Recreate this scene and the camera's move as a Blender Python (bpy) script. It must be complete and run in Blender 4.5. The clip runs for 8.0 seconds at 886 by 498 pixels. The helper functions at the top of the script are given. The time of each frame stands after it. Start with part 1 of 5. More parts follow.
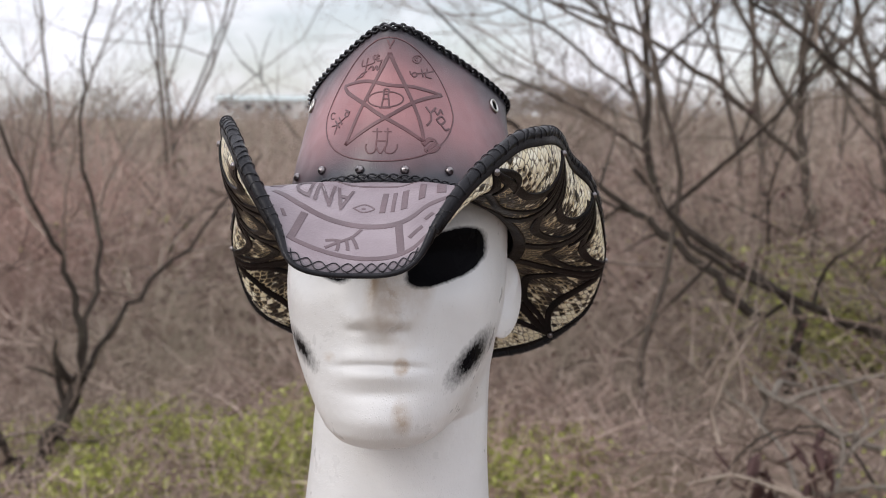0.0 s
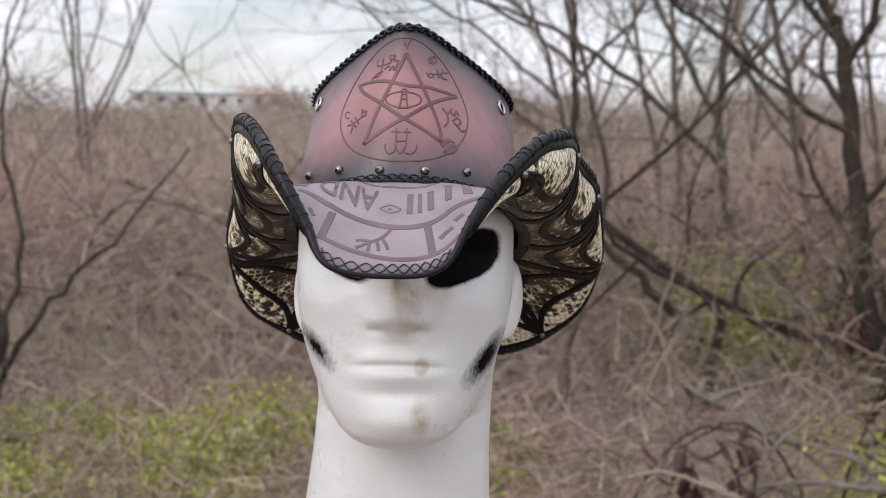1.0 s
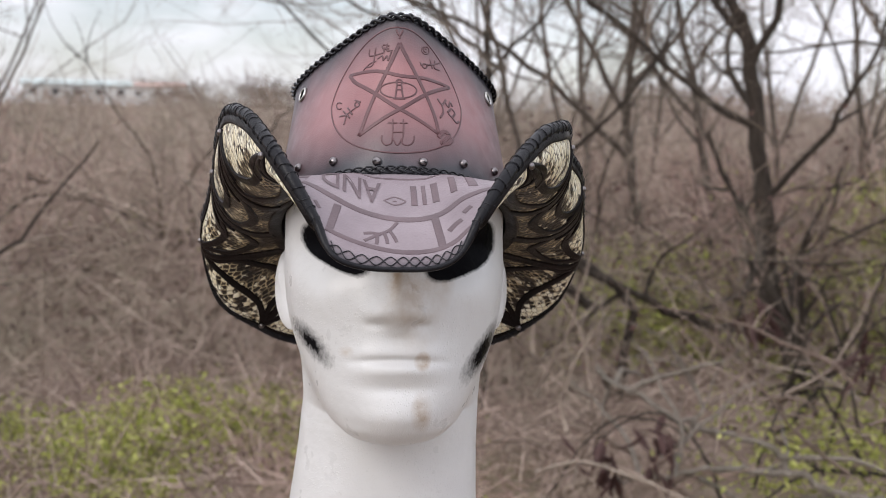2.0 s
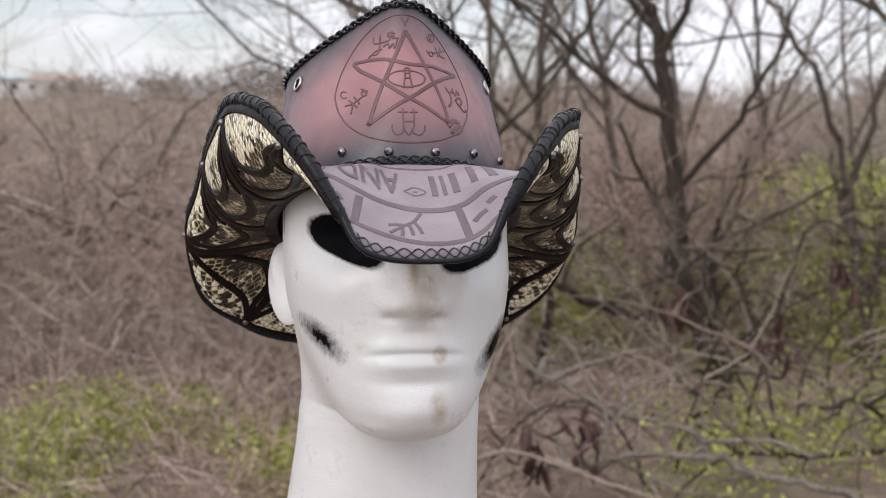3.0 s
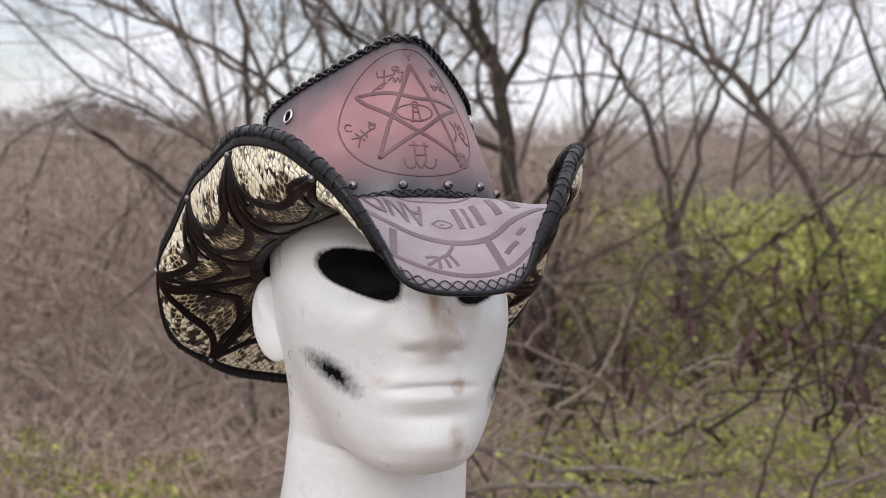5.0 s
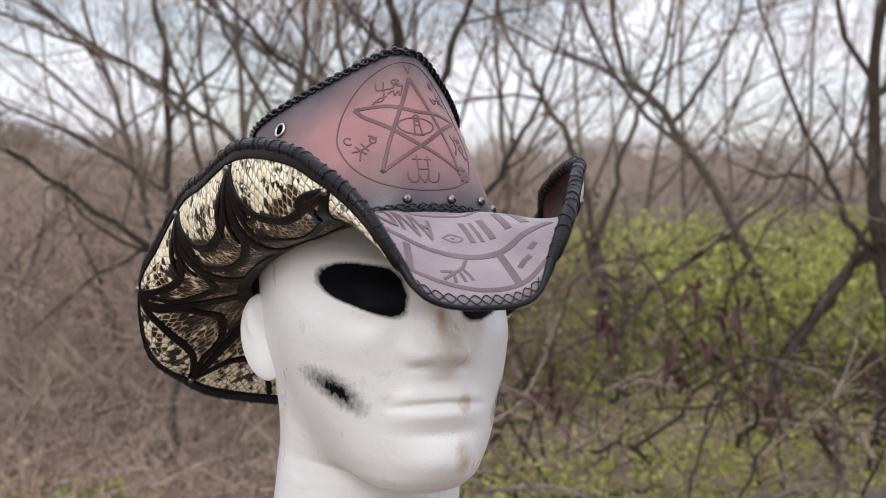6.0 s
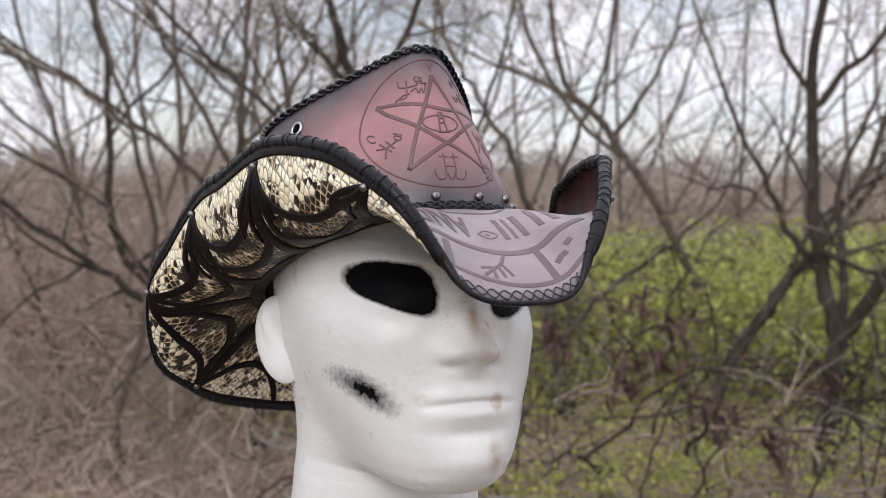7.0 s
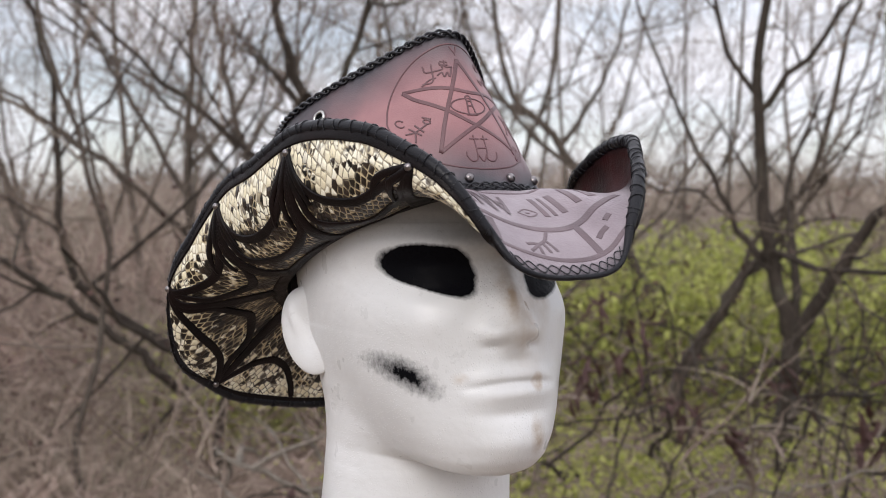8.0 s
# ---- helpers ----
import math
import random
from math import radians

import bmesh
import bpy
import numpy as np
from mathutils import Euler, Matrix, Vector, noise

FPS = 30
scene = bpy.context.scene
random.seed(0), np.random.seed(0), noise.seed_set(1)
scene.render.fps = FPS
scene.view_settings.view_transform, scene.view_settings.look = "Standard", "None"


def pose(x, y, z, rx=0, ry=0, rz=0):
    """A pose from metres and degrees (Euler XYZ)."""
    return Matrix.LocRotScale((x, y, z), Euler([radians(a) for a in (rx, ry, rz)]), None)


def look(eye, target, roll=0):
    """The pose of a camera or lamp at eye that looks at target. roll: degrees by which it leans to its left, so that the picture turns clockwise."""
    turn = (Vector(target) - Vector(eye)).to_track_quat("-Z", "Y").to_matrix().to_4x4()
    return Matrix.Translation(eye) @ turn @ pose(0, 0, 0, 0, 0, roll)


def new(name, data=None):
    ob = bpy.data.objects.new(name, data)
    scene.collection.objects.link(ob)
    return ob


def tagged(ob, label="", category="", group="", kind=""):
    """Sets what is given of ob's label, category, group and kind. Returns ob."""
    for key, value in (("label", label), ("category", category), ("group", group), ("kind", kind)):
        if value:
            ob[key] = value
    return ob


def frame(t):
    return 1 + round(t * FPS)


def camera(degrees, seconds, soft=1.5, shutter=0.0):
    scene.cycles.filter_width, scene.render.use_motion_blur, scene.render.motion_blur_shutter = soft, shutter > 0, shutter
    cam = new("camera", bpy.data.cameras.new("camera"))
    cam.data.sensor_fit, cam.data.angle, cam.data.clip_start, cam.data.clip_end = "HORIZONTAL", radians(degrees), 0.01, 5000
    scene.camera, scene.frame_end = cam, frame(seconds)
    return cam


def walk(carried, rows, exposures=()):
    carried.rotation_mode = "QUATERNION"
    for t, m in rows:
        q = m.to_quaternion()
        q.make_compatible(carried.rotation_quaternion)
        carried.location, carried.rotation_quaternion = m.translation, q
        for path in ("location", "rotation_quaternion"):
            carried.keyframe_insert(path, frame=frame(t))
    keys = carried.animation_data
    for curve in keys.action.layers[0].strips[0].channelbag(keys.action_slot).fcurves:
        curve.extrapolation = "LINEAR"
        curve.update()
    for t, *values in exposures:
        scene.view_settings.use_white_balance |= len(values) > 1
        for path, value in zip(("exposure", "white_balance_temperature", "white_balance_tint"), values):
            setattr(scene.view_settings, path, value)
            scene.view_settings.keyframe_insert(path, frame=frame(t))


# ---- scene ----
cam = camera(42.3, 8.0, 0.8)
METRES, EYE, TILT, LEAN, TURN = 0.50, 1.5, -6.5, 0.0, 0.0
ROWS = [
    (0.0, 0.0, 0.0, 0.0, 0.0, 0.0, 0.0),
    (0.5, -0.0692, -0.0042, 0.0059, -2.19, -0.09, -0.3),
    (1.0, -0.1367, -0.0019, 0.0045, -4.26, -0.14, -0.59),
    (1.5, -0.1942, 0.0077, 0.0019, -6.61, -0.19, -0.47),
    (2.0, -0.2579, 0.0295, 0.0019, -9.08, -0.41, -0.27),
    (3.5, -0.4448, 0.1012, -0.0011, -16.09, -0.7, 0.81),
    (4.0, -0.4955, 0.1116, -0.0019, -18.29, -0.25, 0.89),
    (4.5, -0.5609, 0.1264, -0.0008, -20.35, 0.29, 0.95),
    (6.0, -0.7169, 0.2132, -0.0048, -26.92, 1.81, 1.39),
    (6.5, -0.7641, 0.2474, -0.0123, -28.5, 2.11, 1.56),
    (7.0, -0.813, 0.2805, -0.0223, -30.12, 2.46, 2.0),
    (7.5, -0.86, 0.3042, -0.0365, -31.28, 2.95, 3.13),
    (8.0, -0.9075, 0.342, -0.0574, -32.74, 3.09, 3.99),
]
walk(cam, [(t, pose(0, 0, EYE, TILT, LEAN, TURN) @ pose(METRES * x, METRES * y, METRES * z, 90 + pitch, roll, yaw)) for t, x, y, z, yaw, pitch, roll in ROWS], [(0.0, 0.09, 6500, 12.5)])

cam.data.dof.use_dof = True
cam.data.dof.focus_distance = 0.74
cam.data.dof.aperture_fstop = 12.2

# ---- light: overcast autumn daylight ----
world = bpy.data.worlds.new("overcast_sky")
scene.world = world
world.use_nodes = True
wn = world.node_tree
wn.nodes.clear()


def wnode(kind, **values):
    n = wn.nodes.new(kind)
    for k, v in values.items():
        n.inputs[k].default_value = v
    return n


SUN_ELEV, SUN_ROT = radians(36), radians(232)
sky = wn.nodes.new("ShaderNodeTexSky")
sky.sky_type = "NISHITA"
sky.sun_disc = False
sky.sun_elevation, sky.sun_rotation = SUN_ELEV, SUN_ROT
sky_gain = wnode("ShaderNodeVectorMath")
sky_gain.operation = "SCALE"
sky_gain.inputs["Scale"].default_value = 0.10
wn.links.new(sky.outputs[0], sky_gain.inputs[0])
wcoord = wn.nodes.new("ShaderNodeTexCoord")
wsep = wn.nodes.new("ShaderNodeSeparateXYZ")
wn.links.new(wcoord.outputs["Generated"], wsep.inputs[0])
# cloud deck: brighter towards the zenith, as an overcast sky is
cl_noise = wnode("ShaderNodeTexNoise", Scale=5.5, Detail=5.0, Roughness=0.55)
cl_map = wn.nodes.new("ShaderNodeMapping")
cl_map.inputs["Scale"].default_value = (1.0, 1.0, 2.6)
wn.links.new(wcoord.outputs["Generated"], cl_map.inputs[0])
wn.links.new(cl_map.outputs[0], cl_noise.inputs["Vector"])
cl_ramp = wn.nodes.new("ShaderNodeValToRGB")
cl_ramp.color_ramp.elements[0].position, cl_ramp.color_ramp.elements[1].position = 0.36, 0.60
cl_ramp.color_ramp.elements[0].color = (0.42, 0.42, 0.42, 1)
wn.links.new(cl_noise.outputs[0], cl_ramp.inputs[0])
zen = wn.nodes.new("ShaderNodeMapRange")
zen.inputs["From Min"].default_value, zen.inputs["From Max"].default_value = 0.0, 1.0
zen.inputs["To Min"].default_value, zen.inputs["To Max"].default_value = 0.98, 2.3
wn.links.new(wsep.outputs[2], zen.inputs[0])
deck = wnode("ShaderNodeVectorMath")
deck.operation = "SCALE"
deck.inputs[0].default_value = (0.955, 0.97, 1.035)
wn.links.new(zen.outputs[0], deck.inputs["Scale"])
wmix = wn.nodes.new("ShaderNodeMix")
wmix.data_type = "RGBA"
wn.links.new(cl_ramp.outputs[0], wmix.inputs[0])
wn.links.new(sky_gain.outputs[0], wmix.inputs[6])
wn.links.new(deck.outputs[0], wmix.inputs[7])
wbg = wnode("ShaderNodeBackground", Strength=1.0)
wn.links.new(wmix.outputs[2], wbg.inputs[0])
wout = wn.nodes.new("ShaderNodeOutputWorld")
wn.links.new(wbg.outputs[0], wout.inputs[0])

sun = new("sun", bpy.data.lights.new("sun", "SUN"))
sun.data.energy, sun.data.angle, sun.data.color = 1.35, radians(28), (1.0, 0.96, 0.9)
sun.matrix_world = look((-7, -5.5, 6.5), (0, 0, 0))

# ---- materials ----


class Mat:
    """A small builder for procedural node materials."""

    def __init__(self, name, rough=0.6, metal=0.0, spec=0.5):
        self.m = bpy.data.materials.new(name)
        self.m.use_nodes = True
        self.t = self.m.node_tree
        self.b = self.t.nodes["Principled BSDF"]
        self.b.inputs["Roughness"].default_value = rough
        self.b.inputs["Metallic"].default_value = metal
        self.b.inputs["Specular IOR Level"].default_value = spec
        self.co = self.t.nodes.new("ShaderNodeTexCoord")

    def put(self, socket, value):
        if hasattr(value, "is_output"):
            self.t.links.new(value, socket)
        else:
            socket.default_value = value

    def set(self, **values):
        for k, v in values.items():
            self.put(self.b.inputs[k.replace("_", " ")], v)
        return self

    def coords(self, which="Object", scale=(1, 1, 1)):
        n = self.t.nodes.new("ShaderNodeMapping")
        n.inputs["Scale"].default_value = scale
        self.t.links.new(self.co.outputs[which], n.inputs[0])
        return n.outputs[0]

    def noise(self, scale, detail=4.0, rough=0.55, vec=None, warp=0.0):
        n = self.t.nodes.new("ShaderNodeTexNoise")
        n.inputs["Scale"].default_value, n.inputs["Detail"].default_value = scale, detail
        n.inputs["Roughness"].default_value, n.inputs["Distortion"].default_value = rough, warp
        self.t.links.new(vec or self.co.outputs["Object"], n.inputs["Vector"])
        return n.outputs[0]

    def voronoi(self, scale, vec, feature="F1", out="Distance", rand=1.0):
        n = self.t.nodes.new("ShaderNodeTexVoronoi")
        n.feature = feature
        n.inputs["Scale"].default_value, n.inputs["Randomness"].default_value = scale, rand
        self.t.links.new(vec, n.inputs["Vector"])
        return n.outputs[out]

    def ramp(self, fac, *stops):
        n = self.t.nodes.new("ShaderNodeValToRGB")
        e = n.color_ramp.elements
        while len(e) < len(stops):
            e.new(0.5)
        for k, (p, c) in zip(e, stops):
            k.position = p
            k.color = (c, c, c, 1) if isinstance(c, (int, float)) else (*c, 1)
        self.t.links.new(fac, n.inputs[0])
        return n.outputs[0]

    def mix(self, fac, a, b, mode="MIX"):
        n = self.t.nodes.new("ShaderNodeMix")
        n.data_type, n.blend_type = "RGBA", mode
        for i, v in ((0, fac), (6, a), (7, b)):
            if isinstance(v, tuple):
                v = (*v, 1)
            self.put(n.inputs[i], v)
        return n.outputs[2]

    def math(self, op, a, b=0.0, c=0.0, clamp=False):
        n = self.t.nodes.new("ShaderNodeMath")
        n.operation, n.use_clamp = op, clamp
        for i, v in enumerate((a, b, c)):
            self.put(n.inputs[i], v)
        return n.outputs[0]

    def sep(self, vec):
        n = self.t.nodes.new("ShaderNodeSeparateXYZ")
        self.t.links.new(vec, n.inputs[0])
        return n.outputs

    def blob(self, centre, size):
        """1 at the centre of an ellipsoid in object space, falling to 0 at its skin."""
        n = self.t.nodes.new("ShaderNodeMapping")
        n.vector_type = "POINT"
        n.inputs["Scale"].default_value = tuple(1 / s for s in size)
        n.inputs["Location"].default_value = tuple(-c / s for c, s in zip(centre, size))
        self.t.links.new(self.co.outputs["Object"], n.inputs[0])
        l = self.t.nodes.new("ShaderNodeVectorMath")
        l.operation = "LENGTH"
        self.t.links.new(n.outputs[0], l.inputs[0])
        return self.math("SUBTRACT", 1.0, l.outputs["Value"])

    def bump(self, height, strength=0.3, dist=0.001):
        n = self.t.nodes.new("ShaderNodeBump")
        n.inputs["Strength"].default_value, n.inputs["Distance"].default_value = strength, dist
        self.t.links.new(height, n.inputs["Height"])
        self.t.links.new(n.outputs[0], self.b.inputs["Normal"])
        return self

    def island(self):
        return self.t.nodes.new("ShaderNodeNewGeometry").outputs["Random Per Island"]


def leather(name, dark, light, rough=0.42, grain=900, spec=0.5):
    k = Mat(name, rough, 0, spec)
    tone = k.ramp(k.noise(38, 5), (0.3, dark), (0.7, light))
    k.set(Base_Color=tone, Roughness=k.ramp(k.noise(60, 4), (0.3, rough - 0.1), (0.7, rough + 0.12)))
    cells = k.voronoi(grain, k.co.outputs["Object"])
    k.bump(k.math("ADD", cells, k.noise(140, 3)), 0.25, 0.0006)
    return k.m


BLACK_LEATHER = leather("black_leather", (0.006, 0.006, 0.008), (0.015, 0.015, 0.018), 0.32, 900, 0.17)
LACE_LEATHER = leather("lace_leather", (0.006, 0.006, 0.008), (0.016, 0.016, 0.020), 0.27, 1500, 0.30)
STRAP_LEATHER = leather("strap_leather", (0.0028, 0.0026, 0.0028), (0.0075, 0.0034, 0.0034), 0.38, 900, 0.12)
CARVED = leather("carved_leather", (0.085, 0.058, 0.066), (0.13, 0.09, 0.10), 0.5)
CARVED_RED = leather("carved_red_leather", (0.075, 0.030, 0.034), (0.115, 0.048, 0.052), 0.5)


def crown_leather():
    k = Mat("rose_leather", 0.42)
    uv = k.sep(k.co.outputs["UV"])
    wob = k.math("MULTIPLY", k.math("SUBTRACT", k.noise(22, 4), 0.5), 0.22)
    across = k.math("ADD", uv[0], wob)
    up = k.math("ADD", uv[1], wob)
    rise = k.ramp(up, (0.08, 0.0), (0.42, 1.0), (0.66, 1.0), (1.0, 0.0))
    side = k.ramp(across, (0.24, 1.0), (0.52, 0.0))
    red = k.math("MULTIPLY", rise, side)
    rose = k.ramp(k.noise(30, 5), (0.3, (0.232, 0.101, 0.105)), (0.7, (0.295, 0.142, 0.144)))
    dark = k.ramp(k.noise(50, 5), (0.3, (0.022, 0.022, 0.028)), (0.7, (0.055, 0.054, 0.064)))
    k.set(Base_Color=k.mix(red, dark, rose), Roughness=k.ramp(k.noise(70, 4), (0.3, 0.34), (0.7, 0.5)))
    k.bump(k.math("ADD", k.voronoi(800, k.co.outputs["Object"]), k.noise(60, 4)), 0.16, 0.0006)
    return k.m


def brim_leather():
    k = Mat("grey_mauve_leather", 0.40, 0, 0.3)
    uv = k.sep(k.co.outputs["UV"])
    wob = k.math("MULTIPLY", k.math("SUBTRACT", k.noise(20, 4), 0.5), 0.08)
    place = k.sep(k.co.outputs["Object"])
    # the visor widens from its edge back to the crown; past the folds the leather is wine red
    reach = k.math("MULTIPLY_ADD", k.math("ADD", place[1], 0.2056), 0.36, 0.047)
    past = k.math("ADD", k.math("SUBTRACT", k.math("ABSOLUTE", place[0]), reach), k.math("MULTIPLY", wob, 0.12))
    front = k.math("MULTIPLY", k.ramp(k.math("MULTIPLY_ADD", past, 10.0, 0.5), (0.50, 1.0), (0.60, 0.0)), k.ramp(k.math("MULTIPLY", place[1], -10.0), (0.66, 0.0), (0.86, 1.0)))
    mauve = k.ramp(k.noise(26, 6), (0.3, (0.195, 0.158, 0.175)), (0.7, (0.275, 0.232, 0.250)))
    wine = k.ramp(k.noise(18, 4), (0.35, (0.008, 0.005, 0.005)), (0.7, (0.055, 0.008, 0.009)))
    tone = k.mix(front, wine, mauve)
    edge = k.ramp(k.math("ADD", uv[1], wob), (0.93, 0.0), (1.0, 0.8))
    k.set(Base_Color=k.mix(edge, tone, (0.020, 0.020, 0.025)), Specular_IOR_Level=k.math("MULTIPLY_ADD", front, 0.22, 0.08), Roughness=k.ramp(k.noise(70, 4), (0.3, 0.32), (0.7, 0.48)))
    k.bump(k.math("ADD", k.voronoi(700, k.co.outputs["Object"]), k.noise(90, 4)), 0.3, 0.0007)
    return k.m


def snakeskin():
    k = Mat("snakeskin", 0.34, 0, 0.35)
    vec = k.coords("UV", (1, 1, 1))
    cells = k.coords("UV", (1.25, 0.75, 1))
    cells.node.inputs["Rotation"].default_value = (0, 0, math.radians(28))
    fine = k.voronoi(205, cells, "DISTANCE_TO_EDGE", "Distance", 0.50)
    cell = k.sep(k.voronoi(205, cells, "F1", "Color", 0.50))
    up = k.sep(k.co.outputs["UV"])[1]
    joint = k.ramp(fine, (0.03, 0.0), (0.12, 1.0))
    patch = k.math("ADD", k.noise(74, 3, 0.6, vec), k.math("MULTIPLY", k.math("SUBTRACT", cell[0], 0.5), 0.40))
    # dark scales crowd towards the crown, putting the deep shade there into the colour
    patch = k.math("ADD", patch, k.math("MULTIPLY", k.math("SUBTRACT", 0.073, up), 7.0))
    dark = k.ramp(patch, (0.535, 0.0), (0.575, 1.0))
    cream = k.ramp(cell[2], (0.2, (0.80, 0.73, 0.53)), (0.8, (0.92, 0.89, 0.74)))
    smudge = k.ramp(k.noise(120, 2, 0.5, k.coords("UV", (1.5, 0.6, 1))), (0.60, 0.0), (0.66, 0.9))
    cream = k.mix(smudge, cream, (0.10, 0.085, 0.075))
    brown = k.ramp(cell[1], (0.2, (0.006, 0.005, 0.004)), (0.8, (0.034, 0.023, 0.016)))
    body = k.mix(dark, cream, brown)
    net = k.mix(dark, k.mix(k.ramp(k.noise(40, 2, 0.5, vec), (0.42, 0.0), (0.58, 1.0)), (0.10, 0.085, 0.068), (0.46, 0.40, 0.28)), k.mix(k.ramp(k.noise(45, 2, 0.5, vec), (0.44, 0.0), (0.56, 1.0)), (0.012, 0.010, 0.008), (0.60, 0.50, 0.31)))
    k.set(Base_Color=k.mix(joint, net, body), Roughness=0.32)
    k.bump(k.ramp(fine, (0.0, 0.0), (0.3, 1.0)), 0.6, 0.0010)
    return k.m


def foam_head():
    k = Mat("white_painted_foam", 0.30, 0, 0.5)
    n1, n2 = k.noise(7, 4), k.noise(420, 3)
    white = k.ramp(n1, (0.3, (0.56, 0.56, 0.555)), (0.7, (0.68, 0.68, 0.68)))
    speck = k.noise(520, 2, 0.7)
    spray = k.math("MULTIPLY", k.math("SUBTRACT", k.noise(260, 3, 0.7), 0.5), 1.5)
    xyz = k.sep(k.co.outputs["Object"])
    ahead = k.ramp(k.math("MULTIPLY", xyz[1], -10.0), (0.35, 0.0), (0.5, 1.0))
    black = None
    wave = k.math("MULTIPLY", k.math("SUBTRACT", k.noise(26, 1, 0.5), 0.5), 0.36)
    # side, centre, height, half length, half height, slope, inner swell, squareness, gain, spray
    for side, c, z0, a, h, slope, swell, power, gain, fuzz in (
        (-1, 0.0400, 0.2115, 0.0248, 0.0160, 0.20, -0.12, 2.6, 6.0, 0.10), (1, 0.0420, 0.2100, 0.0268, 0.0180, 0.20, -0.05, 2.9, 6.0, 0.10),
        (-1, 0.0560, 0.1468, 0.0165, 0.0112, 0.62, -0.12, 2.2, 1.25, 0.55), (1, 0.0580, 0.1395, 0.0170, 0.0150, 0.80, 0.05, 2.2, 1.5, 0.45)):
        dx = k.math("SUBTRACT", k.math("MULTIPLY", xyz[0], float(side)), c)
        dz = k.math("SUBTRACT", k.math("SUBTRACT", xyz[2], z0), k.math("MULTIPLY", dx, slope))
        hh = k.math("MULTIPLY_ADD", dx, swell, h)
        r2 = k.math("ADD", k.math("POWER", k.math("ABSOLUTE", k.math("DIVIDE", dx, a)), power), k.math("POWER", k.math("ABSOLUTE", k.math("DIVIDE", dz, hh)), power))
        m = k.math("ADD", k.math("SUBTRACT", 1.0, k.math("SQRT", r2)), k.math("ADD", wave, k.math("MULTIPLY", spray, fuzz)))
        m = k.math("MULTIPLY", k.math("MULTIPLY", m, gain, clamp=True), ahead)
        black = m if black is None else k.math("MAXIMUM", black, m)
    # grey brow smears, with the shade under the brim painted in
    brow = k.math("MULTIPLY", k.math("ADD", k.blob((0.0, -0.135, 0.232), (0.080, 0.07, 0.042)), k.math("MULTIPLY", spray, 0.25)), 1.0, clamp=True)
    stain = None
    for c, size, gain in (
        ((0.010, -0.14, 0.192), (0.026, 0.05, 0.052), 0.55),
        ((-0.002, -0.14, 0.205), (0.010, 0.05, 0.045), 0.75),
        ((0.027, -0.13, 0.205), (0.012, 0.05, 0.036), 0.75),
        ((-0.033, -0.13, 0.1455), (0.006, 0.03, 0.0045), 0.55),
        ((0.016, -0.14, 0.142), (0.006, 0.03, 0.007), 1.3),
        ((0.016, -0.14, 0.108), (0.008, 0.03, 0.016), 0.9),
        ((0.016, -0.14, 0.160), (0.007, 0.03, 0.030), 0.2),
    ):
        m = k.math("MULTIPLY", k.math("MULTIPLY", k.blob(c, size), gain * 1.6, clamp=True), k.ramp(k.noise(60, 5, 0.65), (0.35, 0.15), (0.65, 1.0)))
        stain = m if stain is None else k.math("MAXIMUM", stain, m)
    tone = k.mix(stain, white, (0.36, 0.27, 0.19))
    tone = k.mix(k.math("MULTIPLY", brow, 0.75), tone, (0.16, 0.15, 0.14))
    pits = k.ramp(speck, (0.66, 0.0), (0.72, 1.0))
    tone = k.mix(k.math("MULTIPLY", pits, 0.22), tone, (0.30, 0.28, 0.26))
    tone = k.mix(black, tone, (0.004, 0.004, 0.005))
    k.set(Base_Color=tone, Roughness=k.math("ADD", k.ramp(k.noise(45, 5), (0.35, 0.27), (0.65, 0.46)), k.math("MULTIPLY", black, -0.10)), Specular_IOR_Level=k.math("SUBTRACT", 0.5, k.math("MULTIPLY", black, 0.488)))
    blister = k.ramp(k.voronoi(620, k.coords("Object", (1.0, 1.0, 0.7))), (0.0, 1.0), (0.34, 0.0))
    where = k.math("MULTIPLY", k.ramp(k.noise(24, 3), (0.46, 0.0), (0.60, 1.0)), k.math("SUBTRACT", 1.0, k.math("MULTIPLY", black, 0.6)))
    k.bump(k.math("ADD", k.math("MULTIPLY", k.math("MULTIPLY", blister, where), 0.65), k.math("ADD", k.math("MULTIPLY", k.noise(120, 4), 0.8), k.math("MULTIPLY", k.noise(42, 2), 2.4))), 0.45, 0.0011)
    return k.m


def metal(name, tone, rough):
    k = Mat(name, rough, 1.0)
    k.set(Base_Color=k.ramp(k.noise(300, 3), (0.3, tuple(0.7 * c for c in tone)), (0.7, tone)))
    return k.m


def bark(name, a, b):
    k = Mat(name, 0.9, 0, 0.2)
    grain = k.noise(14, 6, 0.65, k.coords("Object", (6, 6, 1)))
    tone = k.ramp(grain, (0.32, a), (0.68, b))
    lich = k.ramp(k.noise(3.5, 4), (0.55, 0.0), (0.7, 0.5))
    k.set(Base_Color=k.mix(lich, tone, (0.11, 0.105, 0.08)))
    k.bump(grain, 0.8, 0.02)
    return k.m


def twig_stuff(name, stops, warm=(0.46, 0.305, 0.25), grey=(0.32, 0.285, 0.20), patch=0.8):
    k = Mat(name, 0.9, 0, 0.15)
    tone = k.ramp(k.island(), *stops)
    drift = k.noise(patch, 5, 0.65)
    tone = k.mix(k.ramp(drift, (0.36, 0.75), (0.50, 0.0)), tone, grey)
    tone = k.mix(k.ramp(drift, (0.52, 0.0), (0.66, 0.75)), tone, warm)
    k.set(Base_Color=tone)
    return k.m


